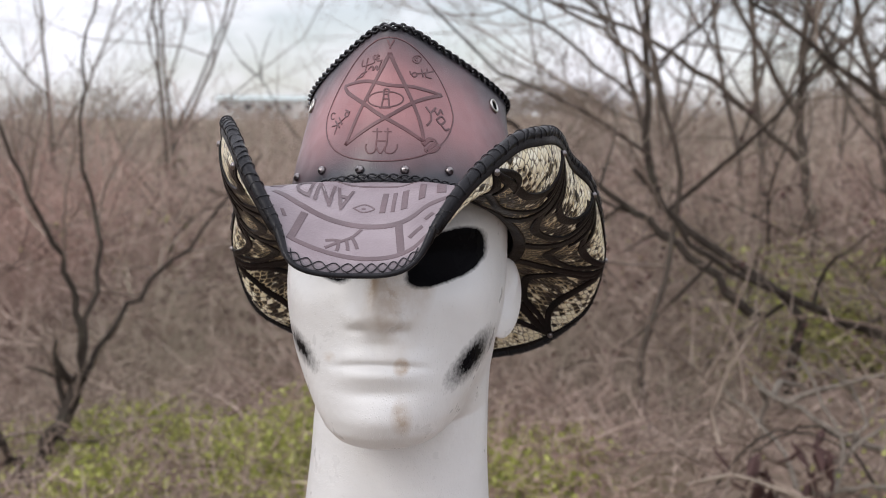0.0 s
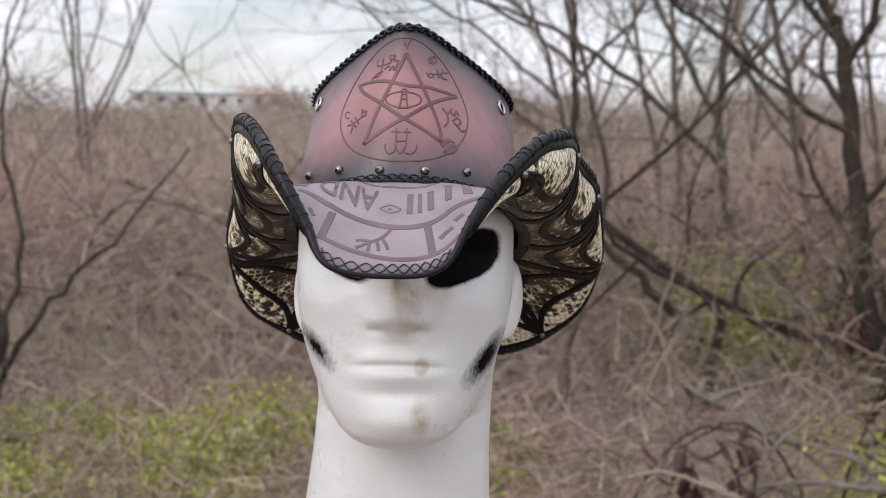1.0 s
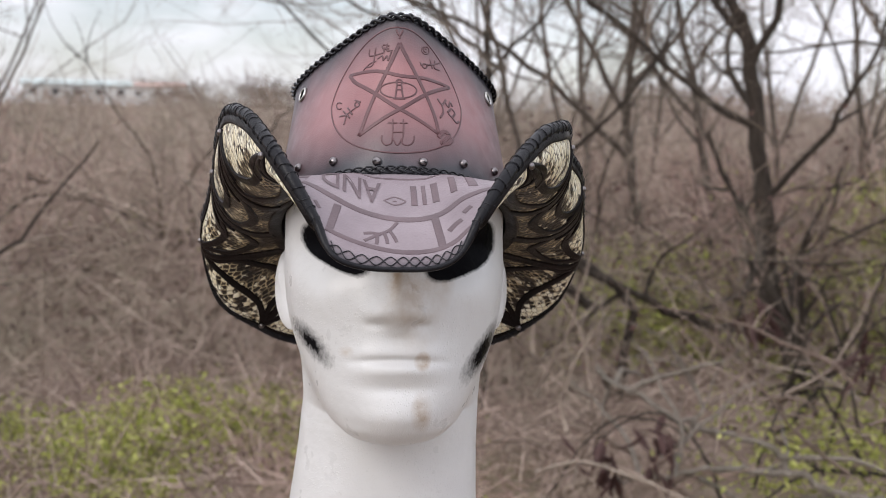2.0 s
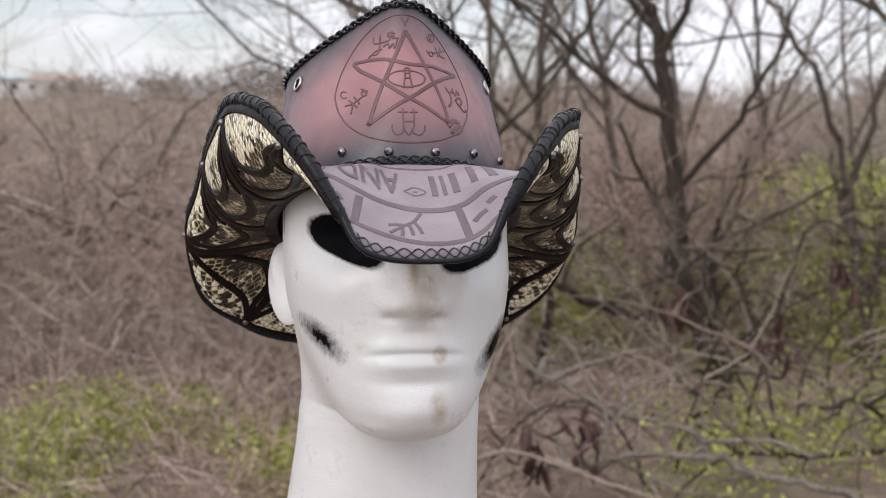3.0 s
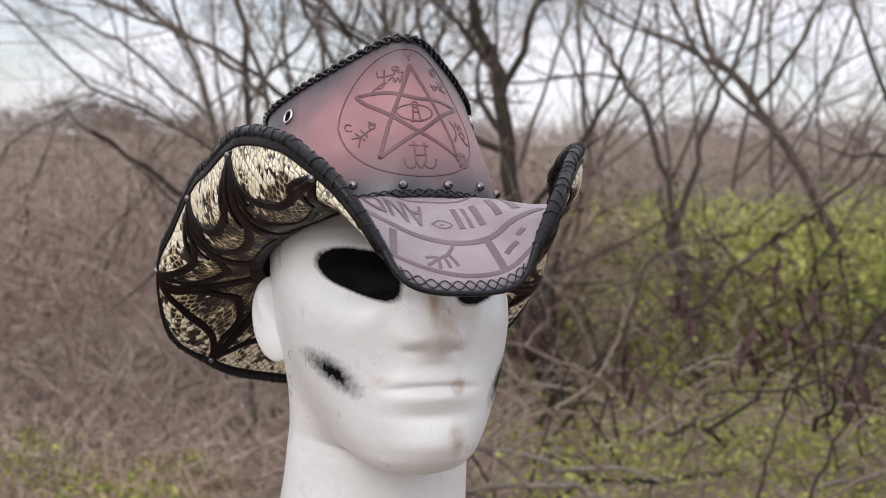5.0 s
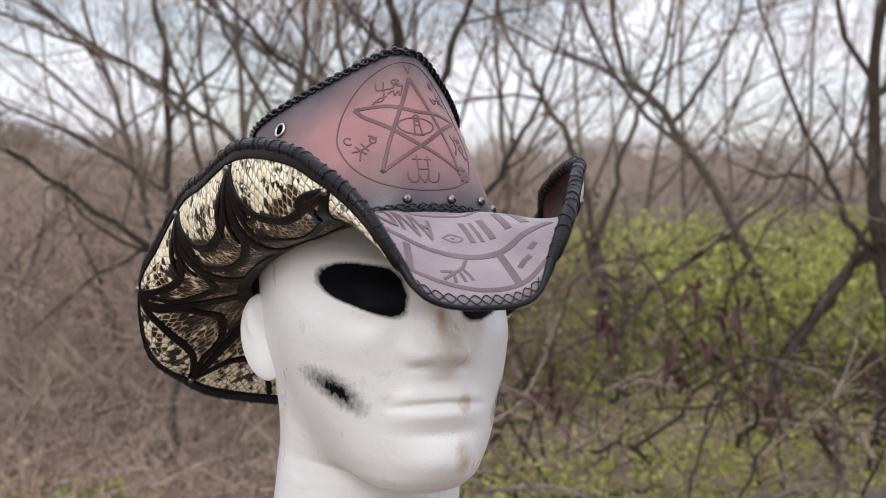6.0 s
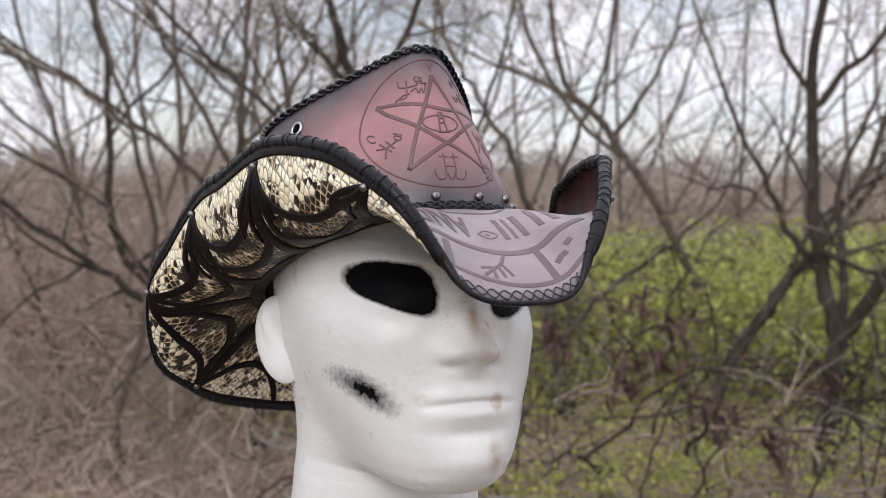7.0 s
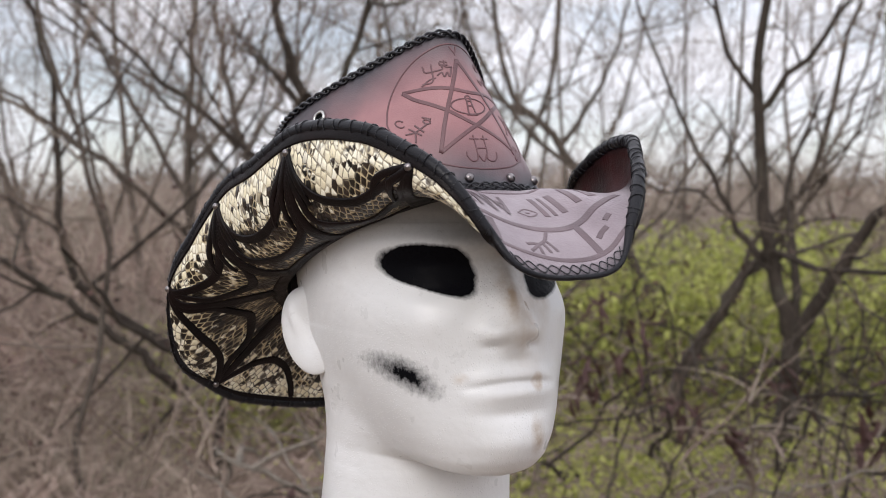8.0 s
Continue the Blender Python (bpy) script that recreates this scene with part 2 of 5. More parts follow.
def leaf_mat(name, stops):
    k = Mat(name, 0.6, 0, 0.25)
    tone = k.ramp(k.island(), *stops)
    k.set(Base_Color=tone)
    thin = k.t.nodes.new("ShaderNodeBsdfTranslucent")
    k.t.links.new(tone, thin.inputs["Color"])
    both = k.t.nodes.new("ShaderNodeMixShader")
    both.inputs[0].default_value = 0.4
    k.t.links.new(k.b.outputs[0], both.inputs[1])
    k.t.links.new(thin.outputs[0], both.inputs[2])
    k.t.links.new(both.outputs[0], k.t.nodes["Material Output"].inputs["Surface"])
    return k.m


def ground_mat():
    k = Mat("leaf_litter", 0.95, 0, 0.1)
    litter = k.ramp(k.noise(3.0, 8, 0.7), (0.3, (0.13, 0.092, 0.070)), (0.5, (0.24, 0.178, 0.142)), (0.7, (0.34, 0.27, 0.22)))
    green = k.ramp(k.noise(5.0, 6, 0.7), (0.3, (0.07, 0.085, 0.02)), (0.7, (0.19, 0.21, 0.055)))
    k.set(Base_Color=k.mix(k.ramp(k.noise(0.30, 5), (0.48, 0.0), (0.64, 0.45)), litter, green))
    k.bump(k.noise(9, 6, 0.7), 1.0, 0.06)
    return k.m


CROWN_LEATHER, BRIM_LEATHER, SNAKE, FOAM = crown_leather(), brim_leather(), snakeskin(), foam_head()
VENT_DARK = leather("vent_dark", (0.0015, 0.0015, 0.0015), (0.003, 0.003, 0.003), 0.8, 900, 0.02)
STEEL = metal("gunmetal", (0.24, 0.22, 0.22), 0.28)
NICKEL = metal("nickel", (0.55, 0.54, 0.51), 0.30)
BARK = bark("grey_brown_bark", (0.048, 0.039, 0.032), (0.135, 0.110, 0.090))
FAR_BARK = bark("pale_bark", (0.065, 0.052, 0.043), (0.17, 0.14, 0.115))
PALE_WOOD = bark("weathered_dead_wood", (0.13, 0.11, 0.092), (0.30, 0.262, 0.22))
DARK_BARK = bark("dark_bark", (0.020, 0.016, 0.013), (0.072, 0.057, 0.045))
TWIG = twig_stuff("bare_twigs", ((0.0, (0.11, 0.082, 0.064)), (0.6, (0.20, 0.155, 0.125)), (1.0, (0.32, 0.265, 0.215))), (0.20, 0.148, 0.122), (0.16, 0.14, 0.112))
BRUSH = twig_stuff("brown_brush", ((0.0, (0.10, 0.068, 0.054)), (0.45, (0.33, 0.242, 0.205)), (1.0, (0.52, 0.415, 0.35))), (0.44, 0.285, 0.24), (0.30, 0.27, 0.20), 0.35)
FAR_BRUSH = twig_stuff("grey_brown_brush", ((0.0, (0.16, 0.125, 0.105)), (0.5, (0.30, 0.245, 0.205)), (1.0, (0.46, 0.39, 0.33))), (0.38, 0.285, 0.245), (0.27, 0.25, 0.19), 0.10)
GREEN_LEAF = leaf_mat("yellow_green_leaves", ((0.0, (0.15, 0.16, 0.045)), (0.5, (0.36, 0.385, 0.095)), (1.0, (0.60, 0.61, 0.20))))
DRY_LEAF = leaf_mat("dry_leaves", ((0.0, (0.040, 0.022, 0.020)), (0.6, (0.10, 0.055, 0.050)), (1.0, (0.17, 0.10, 0.085))))
GROUND = ground_mat()

# ---- mesh helpers ----


def mesh_ob(name, verts, faces, material, parent=None, label="", smooth=True, uvs=None):
    me = bpy.data.meshes.new(name)
    me.from_pydata([tuple(v) for v in verts], [], faces)
    if uvs is not None:
        layer = me.uv_layers.new(name="UVMap")
        idx = np.empty(len(me.loops), dtype=np.int32)
        me.loops.foreach_get("vertex_index", idx)
        layer.data.foreach_set("uv", np.asarray(uvs, dtype=np.float32)[idx].ravel())
    me.materials.append(material)
    if smooth:
        me.polygons.foreach_set("use_smooth", [True] * len(me.polygons))
    ob = new(name, me)
    if parent:
        ob.parent = parent
    if label:
        tagged(ob, label)
    return ob


def grid_faces(nu, nv, close_u=False, close_v=False, start=0, flip=False):
    out = []
    for i in range(nu if close_u else nu - 1):
        for j in range(nv if close_v else nv - 1):
            a, b = start + i * nv + j, start + ((i + 1) % nu) * nv + j
            c, d = start + ((i + 1) % nu) * nv + (j + 1) % nv, start + i * nv + (j + 1) % nv
            out.append((d, c, b, a) if flip else (a, b, c, d))
    return out


def hermite(knots, points, s):
    """A smooth curve through points at the given knots, evaluated at s (array)."""
    k, p = np.asarray(knots, float), np.asarray(points, float)
    d = np.gradient(p, k, axis=0)
    s = np.atleast_1d(s)
    i = np.clip(np.searchsorted(k, s, side="right") - 1, 0, len(k) - 2)
    h = (k[i + 1] - k[i])[:, None]
    t = ((s - k[i]) / (k[i + 1] - k[i]))[:, None]
    return (2 * t**3 - 3 * t**2 + 1) * p[i] + (t**3 - 2 * t**2 + t) * h * d[i] + (-2 * t**3 + 3 * t**2) * p[i + 1] + (t**3 - t**2) * h * d[i + 1]


def half_curve(half, s):
    """A closed curve, mirrored in x, from rows (knot, x, y, z) of one half; s from -1 to 1, 0 at the front."""
    rows = np.asarray(half, float)
    ks = np.concatenate([-rows[1:3, 0][::-1], rows[:, 0], 2 - rows[-3:-1, 0][::-1]])
    ps = np.concatenate([rows[1:3, 1:][::-1] * (-1, 1, 1), rows[:, 1:], rows[-3:-1, 1:][::-1] * (-1, 1, 1)])
    s = np.atleast_1d(np.asarray(s, float))
    s = (s + 1) % 2 - 1
    out = hermite(ks, ps, np.abs(s))
    out[:, 0] *= np.where(s < 0, -1, 1)
    return out


def tube_data(path, radius, sides=8, closed=False, squash=1.0, up=None):
    """Verts and faces of a tube along path (n x 3); radius a number or one for each point."""
    p = np.asarray(path, float)
    n = len(p)
    t = (np.roll(p, -1, 0) - np.roll(p, 1, 0)) if closed else np.gradient(p, axis=0)
    t /= np.linalg.norm(t, axis=1)[:, None] + 1e-12
    rad = np.full(n, radius) if np.isscalar(radius) else np.asarray(radius)
    if up is None:
        u0 = np.array((0.0, 0.0, 1.0)) if abs(t[0][2]) < 0.9 else np.array((1.0, 0, 0))
        ups = np.tile(u0, (n, 1))
        for i in range(1, n):
            ups[i] = ups[i - 1] - t[i] * (ups[i - 1] @ t[i])
            ups[i] /= np.linalg.norm(ups[i]) + 1e-12
    else:
        ups = np.asarray(up, float)
    a = np.cross(t, ups)
    a /= np.linalg.norm(a, axis=1)[:, None] + 1e-12
    b = np.cross(a, t)
    ang = np.linspace(0, 2 * math.pi, sides, endpoint=False)
    v = p[:, None] + rad[:, None, None] * (np.cos(ang)[None, :, None] * a[:, None] + squash * np.sin(ang)[None, :, None] * b[:, None])
    faces = grid_faces(n, sides, closed, True, flip=True)
    if not closed:
        faces += [tuple(range(sides)), tuple(range((n - 1) * sides, n * sides))[::-1]]
    return v.reshape(-1, 3), faces


def join(*pieces):
    verts, faces, k = [], [], 0
    for v, f in pieces:
        verts.append(np.asarray(v))
        faces += [tuple(i + k for i in g) for g in f]
        k += len(v)
    return np.concatenate(verts), faces


# ---- the subject's own frame: x to the face's left, -y ahead of the face ----
SUBJECT = pose(-0.0305, 0.8606, 0, 0, 0, -5)
HEAD_Z, HAT_Z = 1.20, 1.40


def smoothstep(a, b, x):
    t = np.clip((x - a) / (b - a), 0, 1)
    return t * t * (3 - 2 * t)


# ---- mannequin head ----
# z, half width, centre y, front y, back y of the face's sections
FACE = np.array((
    (1.2800, 0.012, -0.104, -0.118, -0.09), (1.2835, 0.028, -0.096, -0.1275, -0.05), (1.290, 0.040, -0.082, -0.1350, -0.01), (1.300, 0.0490, -0.066, -0.1390, 0.015), (1.314, 0.0575, -0.054, -0.1400, 0.03),
    (1.332, 0.0660, -0.044, -0.1385, 0.05), (1.350, 0.0730, -0.030, -0.1355, 0.062), (1.375, 0.078, -0.018, -0.132, 0.075),
    (1.405, 0.079, -0.006, -0.1265, 0.088), (1.440, 0.077, 0.0, -0.112, 0.09), (1.475, 0.062, 0.004, -0.085, 0.075),
    (1.500, 0.036, 0.006, -0.048, 0.045), (1.508, 0.004, 0.006, 0.0, 0.012)))
NECK = np.array(((1.12, 0.084, 0.0, -0.085, 0.075), (1.20, 0.0715, -0.004, -0.070, 0.060), (1.25, 0.067, -0.008, -0.071, 0.054), (1.30, 0.065, -0.008, -0.072, 0.054), (1.33, 0.063, -0.004, -0.06, 0.056), (1.37, 0.05, 0.0, -0.04, 0.05)))


def section_radius(row, ang, cy, power=2.15):
    """Distance from (0, cy) to the skin of an egg-shaped section along each angle (0 ahead)."""
    w, yc, yf, yb = row
    dx, dy = np.sin(ang), -np.cos(ang)
    r = np.linspace(0.002, 0.16, 1700)[:, None]
    x, y = dx * r, cy + dy * r
    semi = np.where(y < yc, yc - yf, yb - yc)
    inside = (np.abs(x) / w) ** power + (np.abs(y - yc) / np.maximum(semi, 1e-4)) ** power < 1
    return np.where(inside, r, 0.0).max(0)


def face_relief(x, z):
    """How far the features stand out of the face's egg, looking at it from the front."""
    g = lambda cx, cz, sx, sz: np.exp(-((x - cx) / sx) ** 2 - ((z - cz) / sz) ** 2)
    ax = np.abs(x)
    nose_w = 0.0085 + 0.0055 * smoothstep(1.410, 1.376, z)
    nose = 0.0145 * np.exp(-(ax / nose_w) ** 2) * smoothstep(1.432, 1.378, z) * smoothstep(1.3530, 1.3780, z)
    wings = 0.0065 * (g(0.0145, 1.3725, 0.0065, 0.0065) + g(-0.0145, 1.3725, 0.0065, 0.0065))
    nostril = -0.0035 * (g(0.014, 1.3645, 0.0045, 0.0030) + g(-0.014, 1.3645, 0.0045, 0.0030))
    eyes = -0.0120 * (g(0.044, 1.4080, 0.025, 0.0130) + g(-0.044, 1.4080, 0.025, 0.0130)) + 0.0050 * (g(0.042, 1.4070, 0.013, 0.0075) + g(-0.042, 1.4070, 0.013, 0.0075))
    brow = 0.005 * np.exp(-((z - 1.4265) / 0.008) ** 2) * np.exp(-(ax / 0.06) ** 4)
    cheek = 0.0040 * (g(0.054, 1.380, 0.020, 0.014) + g(-0.054, 1.380, 0.020, 0.014))
    hollow = -0.003 * (g(0.05, 1.335, 0.016, 0.02) + g(-0.05, 1.335, 0.016, 0.02))
    fold = -0.0016 * (g(0.030, 1.351, 0.006, 0.012) + g(-0.030, 1.351, 0.006, 0.012))
    muzzle = 0.0045 * g(0, 1.342, 0.036, 0.020)
    line_z = 1.3425 - 3.2 * ax * ax
    upper = 0.0016 * np.exp(-((z - line_z - 0.0055) / 0.0042) ** 2) * np.exp(-(ax / 0.027) ** 4)
    line = -0.0024 * np.exp(-((z - line_z) / 0.0019) ** 2) * np.exp(-(ax / 0.028) ** 4)
    lower = 0.0020 * np.exp(-((z - line_z + 0.0065) / 0.0042) ** 2) * np.exp(-(ax / 0.024) ** 4)
    under = -0.0024 * g(0, 1.3235, 0.022, 0.0045)
    chin = 0.0045 * g(0, 1.3060, 0.024, 0.0115)
    philtrum = -0.0012 * g(0, 1.354, 0.004, 0.006) + nostril
    return nose + wings + eyes + brow + cheek + hollow + fold + muzzle + upper + line + lower + under + chin + philtrum


def build_head():
    cy, na = -0.02, 180
    ang = np.linspace(-math.pi, math.pi, na, endpoint=False)
    zs = np.concatenate([np.linspace(1.12, 1.275, 24, endpoint=False), np.linspace(1.275, 1.44, 190), np.linspace(1.445, 1.5075, 22)])
    rings = []
    for z in zs:
        rn = np.zeros(na)
        if z < 1.37:
            row = [np.interp(z, NECK[:, 0], NECK[:, i]) for i in range(1, 5)]
            rn = section_radius(row, ang, cy, 2.0)
        rf = np.zeros(na)
        if z > FACE[0, 0]:
            row = hermite(FACE[:, 0], FACE[:, 1:], z)[0]
            rf = section_radius(row, ang, cy, 2.4)
        k = 95.0
        r = np.where(rf > 0, np.log(np.exp(k * rn) + np.exp(k * rf)) / k, rn)
        r = np.where((rn > 0) & (rf > 0), r, np.maximum(rn, rf))
        r = np.convolve(np.concatenate([r[-3:], r, r[:3]]), np.ones(7) / 7, "valid")
        x, y = np.sin(ang) * r - 0.055 * np.clip(1.29 - z, 0, 0.1), cy - np.cos(ang) * r
        front = smoothstep(-0.03, -0.085, y) * (smoothstep(1.283, 1.294, z) if z < 1.30 else 1.0)
        rel = face_relief(x, np.full(na, z)) * front
        rings.append(np.stack([x, y - rel, np.full(na, z)], 1))
    for it in range(2):
        sm = [rings[0]] + [0.25 * rings[i - 1] + 0.5 * rings[i] + 0.25 * rings[i + 1] for i in range(1, len(rings) - 1)] + [rings[-1]]
        for i in range(len(rings)):
            rings[i] = np.stack([sm[i][:, 0], sm[i][:, 1], rings[i][:, 2]], 1)
    verts = np.concatenate(rings)
    faces = grid_faces(len(zs), na, False, True, flip=True)
    faces += [tuple(range(na))[::-1], tuple(range((len(zs) - 1) * na, len(zs) * na))]
    pieces = [(verts, faces)]
    # ears: a flattened shell with a rolled rim and a hollow
    for side in (-1, 1):
        nu, nv = 48, 40
        u = np.linspace(0, 2 * math.pi, nu, endpoint=False)
        v = np.linspace(0.0, math.pi, nv)
        uu, vv = np.meshgrid(u, v, indexing="ij")
        rad, lift = np.sin(vv), np.cos(vv)
        a, b = rad * np.cos(uu), rad * np.sin(uu)
        wide = 0.0215 + 0.0035 * b
        out = 0.0060 * lift - np.where(lift > 0, 0.0058 * np.exp(-((a + 0.10) / 0.40) ** 2 - ((b - 0.02) / 0.46) ** 2) - 0.0022 * np.exp(-((a - 0.28 - 0.3 * b) / 0.12) ** 2 - ((b - 0.2) / 0.4) ** 2), 0)
        ey = 0.004 + a * wide + 0.006 * b
        ez = 1.3650 + b * 0.0300
        ex = 0.0760 + out + 0.0120 * a
        pieces.append((np.stack([side * ex, ey, ez], -1).reshape(-1, 3), grid_faces(nu, nv, True, False, flip=side < 0)))
    verts, faces = join(*pieces)
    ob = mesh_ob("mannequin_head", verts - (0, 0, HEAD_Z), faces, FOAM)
    ob.matrix_world = SUBJECT @ Matrix.Translation((0, 0, HEAD_Z))
    tagged(ob, "glossy white foam mannequin head with black eye sockets and smeared cheeks", "mannequin head")
    return ob


build_head()

# a plain wooden post carries the head
pv, pf = tube_data(np.stack([np.zeros(9), np.zeros(9), np.linspace(-0.05, 1.12, 9)], 1), 0.04, 20)
post = mesh_ob("wooden_post", pv, pf, BARK)
post.matrix_world = SUBJECT
tagged(post, "rough wooden post that carries the white mannequin head", "post")

# ---- the hat ----
hat = new("leather_hat")
hat.matrix_world = SUBJECT @ Matrix.Translation((0, 0, HAT_Z))
tagged(hat, "rose and black leather western hat with snakeskin under its brim", "hat")


def hat_part(name, verts, faces, material, parent=None, label="", uvs=None, smooth=True):
    return mesh_ob(name, np.asarray(verts) - (0, 0, HAT_Z), faces, material, parent or hat, label, smooth, uvs)


# knot, x, y, z along each half of the brim's edge, from the front to the back
RIM_RIGHT = (
    (0.0, 0.0, -0.2056, 1.4096), (0.055, 0.0318, -0.2034, 1.4175), (0.09, 0.0442, -0.1955, 1.4388), (0.13, 0.0612, -0.1805, 1.4630), (0.175, 0.0838, -0.1470, 1.4842),
    (0.24, 0.1010, -0.1185, 1.4906), (0.32, 0.1125, -0.0806, 1.4895), (0.42, 0.1225, -0.0300, 1.4720), (0.52, 0.1385, 0.0060, 1.4540), (0.585, 0.1470, 0.0390, 1.4300),
    (0.645, 0.1515, 0.0660, 1.3930), (0.70, 0.1435, 0.0990, 1.3490), (0.78, 0.1135, 0.1210, 1.3140), (0.90, 0.0574, 0.1470, 1.2915), (1.0, 0.0, 0.1555, 1.2860))
RIM_LEFT = (
    (0.055, -0.0395, -0.2072, 1.4172), (0.09, -0.0507, -0.1945, 1.4365), (0.13, -0.0700, -0.1795, 1.4670), (0.175, -0.0870, -0.1480, 1.4870), (0.24, -0.0990, -0.1190, 1.4955),
    (0.32, -0.1125, -0.0770, 1.4960), (0.42, -0.1245, -0.0260, 1.4770), (0.52, -0.1315, 0.0190, 1.4615), (0.585, -0.1395, 0.0520, 1.4345), (0.645, -0.1495, 0.0800, 1.3985),
    (0.70, -0.1425, 0.1030, 1.3465), (0.78, -0.1085, 0.1270, 1.3125), (0.90, -0.0560, 0.1470, 1.2930))
# the crown's upper edge
TOP = (
    (0.0, 0, -0.0574, 1.5622), (0.06, 0.0085, -0.0545, 1.5618), (0.2, 0.0350, -0.0290, 1.5465), (0.42, 0.0713, 0.0235, 1.5185), (0.6, 0.0742, 0.056, 1.5065),
    (0.8, 0.056, 0.099, 1.498), (1.0, 0, 0.116, 1.492))


right, left = np.array(RIM_RIGHT), np.array(RIM_LEFT) * (-1, 1, 1, 1)
RIM_LOOP = np.concatenate([right[-1:] * (-1, 1, 1, 1), left[::-1], right])
RIM_LOOP = np.concatenate([RIM_LOOP[-4:-1] - (2, 0, 0, 0), RIM_LOOP, RIM_LOOP[1:4] + (2, 0, 0, 0)])


def rim(s):
    s = (np.atleast_1d(np.asarray(s, float)) + 1) % 2 - 1
    return hermite(RIM_LOOP[:, 0], RIM_LOOP[:, 1:], s)


def crown_top(s):
    return half_curve(TOP, s)


def base_z(y):
    return 1.4575 - 0.40 * (y + 0.1155)


def crown_base(s):
    a = np.atleast_1d(np.asarray(s, float)) * math.pi
    w = np.sign(np.sin(a)) * np.abs(np.sin(a)) ** 0.94
    x = 0.0845 * w
    y = -0.002 - 0.1135 * np.cos(a)
    return np.stack([x, y, base_z(y)], 1)


def crown_wall(s, v):
    """The crown's side at s (-1..1) and height v (0 base, 1 upper edge)."""
    s, v = np.broadcast_arrays(np.asarray(s, float), np.asarray(v, float))
    shape, s, v = s.shape, s.ravel(), v.ravel()
    a, b = crown_base(s), crown_top(s)
    p = a + (b - a) * v[:, None]
    out = p - np.array((0, 0.01, 0)) * 1.0
    out[:, 2] = 0
    out /= np.linalg.norm(out, axis=1)[:, None] + 1e-9
    p = p + out * (0.0035 * np.sin(math.pi * v) * (1 - v))[:, None]
    return p.reshape(*shape, 3)


def brim_mid(s, v):
    """The brim's middle surface at s and v (0 at the crown, 1 at its edge)."""
    s, v = np.broadcast_arrays(np.asarray(s, float), np.asarray(v, float))
    shape, s, v = s.shape, s.ravel(), v.ravel()
    a, b = crown_base(s), rim(s)
    out = b - a
    out[:, 2] = 0
    reach = np.linalg.norm(out, axis=1)[:, None]
    out /= reach
    q = np.abs(s)
    side = smoothstep(0.042, 0.110, q) * (1 - 0.85 * smoothstep(0.62, 0.86, q))
    side = side[:, None]
    rise = b[:, 2] - a[:, 2]
    low = a + out * reach * 0.60
    low[:, 2] = a[:, 2] - 0.010 * smoothstep(0.14, 0.26, q)
    high = b + out * 0.011
    high[:, 2] = b[:, 2] - 0.026 - 0.28 * np.maximum(0, rise)
    c = (a + (b - a) / 3) * (1 - side) + low * side
    d = (a + (b - a) * 2 / 3) * (1 - side) + high * side
    # the visor is domed: it leaves the crown nearly level and drops towards its edge
    c[:, 2] += 0.0150 * (1 - smoothstep(0.10, 0.24, q))
    d[:, 2] += 0.0105 * (1 - smoothstep(0.05, 0.12, q))
    t = v[:, None]
    return ((1 - t) ** 3 * a + 3 * t * (1 - t) ** 2 * c + 3 * t**2 * (1 - t) * d + t**3 * b).reshape(*shape, 3)


def frame_of(surf, s, v, e=0.004):
    """Point and unit normal of a surface; the normal points to the upper or outer side."""
    p = surf(s, v)
    du = surf(s + e, v) - surf(s - e, v)
    dv = surf(s, v + e) - surf(s, v - e)
    n = np.cross(du, dv)
    n /= np.linalg.norm(n, axis=-1)[..., None] + 1e-12
    return p, n


def brim_skin(s, v, lift):
    p, n = frame_of(brim_mid, s, v)
    return p + n * lift


NS, NV = 320, 36
S_RING = np.linspace(-1, 1, NS, endpoint=False)
SS, VV = np.meshgrid(S_RING, np.linspace(0.0, 1.0, NV), indexing="ij")
UP = 1.0 if frame_of(brim_mid, np.array([0.01]), np.array([0.5]))[1][0, 2] > 0 else -1.0
top_pts = brim_skin(SS, VV, 0.0014 * UP)
low_pts = brim_skin(SS, VV, -0.0014 * UP)
around = np.cumsum(np.linalg.norm(np.diff(low_pts[:, NV // 2], axis=0, prepend=low_pts[:1, NV // 2]), axis=1))
hat_part("brim_top", top_pts.reshape(-1, 3), grid_faces(NS, NV, True, False, flip=UP < 0), BRIM_LEATHER, label="grey-mauve tooled leather brim turning wine red at the sides",
         uvs=np.stack([np.abs(SS), VV], -1).reshape(-1, 2))
under = hat_part("brim_underside", low_pts.reshape(-1, 3), grid_faces(NS, NV, True, False, flip=UP > 0), SNAKE, label="cream and dark brown snakeskin lining with shade coloured in towards the crown",
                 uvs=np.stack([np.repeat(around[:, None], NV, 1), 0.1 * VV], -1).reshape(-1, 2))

# crown wall with its thickness, and the sunken top
CS, CV = np.meshgrid(np.linspace(-1, 1, 240, endpoint=False), np.linspace(0, 1, 30), indexing="ij")
cp, cn = frame_of(crown_wall, CS, np.clip(CV, 0.002, 0.998))
OUT = 1.0 if cn[120, 10, 1] < 0 else -1.0
outer = crown_wall(CS, CV)
inner = outer - cn * OUT * 0.003
v, f = join((outer.reshape(-1, 3), grid_faces(240, 30, True, False, flip=OUT < 0)), (inner.reshape(-1, 3), grid_faces(240, 30, True, False, flip=OUT > 0)))
uvc = np.stack([np.abs(CS), CV], -1).reshape(-1, 2)
crown = hat_part("crown", v, f, CROWN_LEATHER, label="rose leather crown fading to black at its edges", uvs=np.concatenate([uvc, uvc]))
edge = crown_top(np.linspace(-1, 1, 120, endpoint=False))
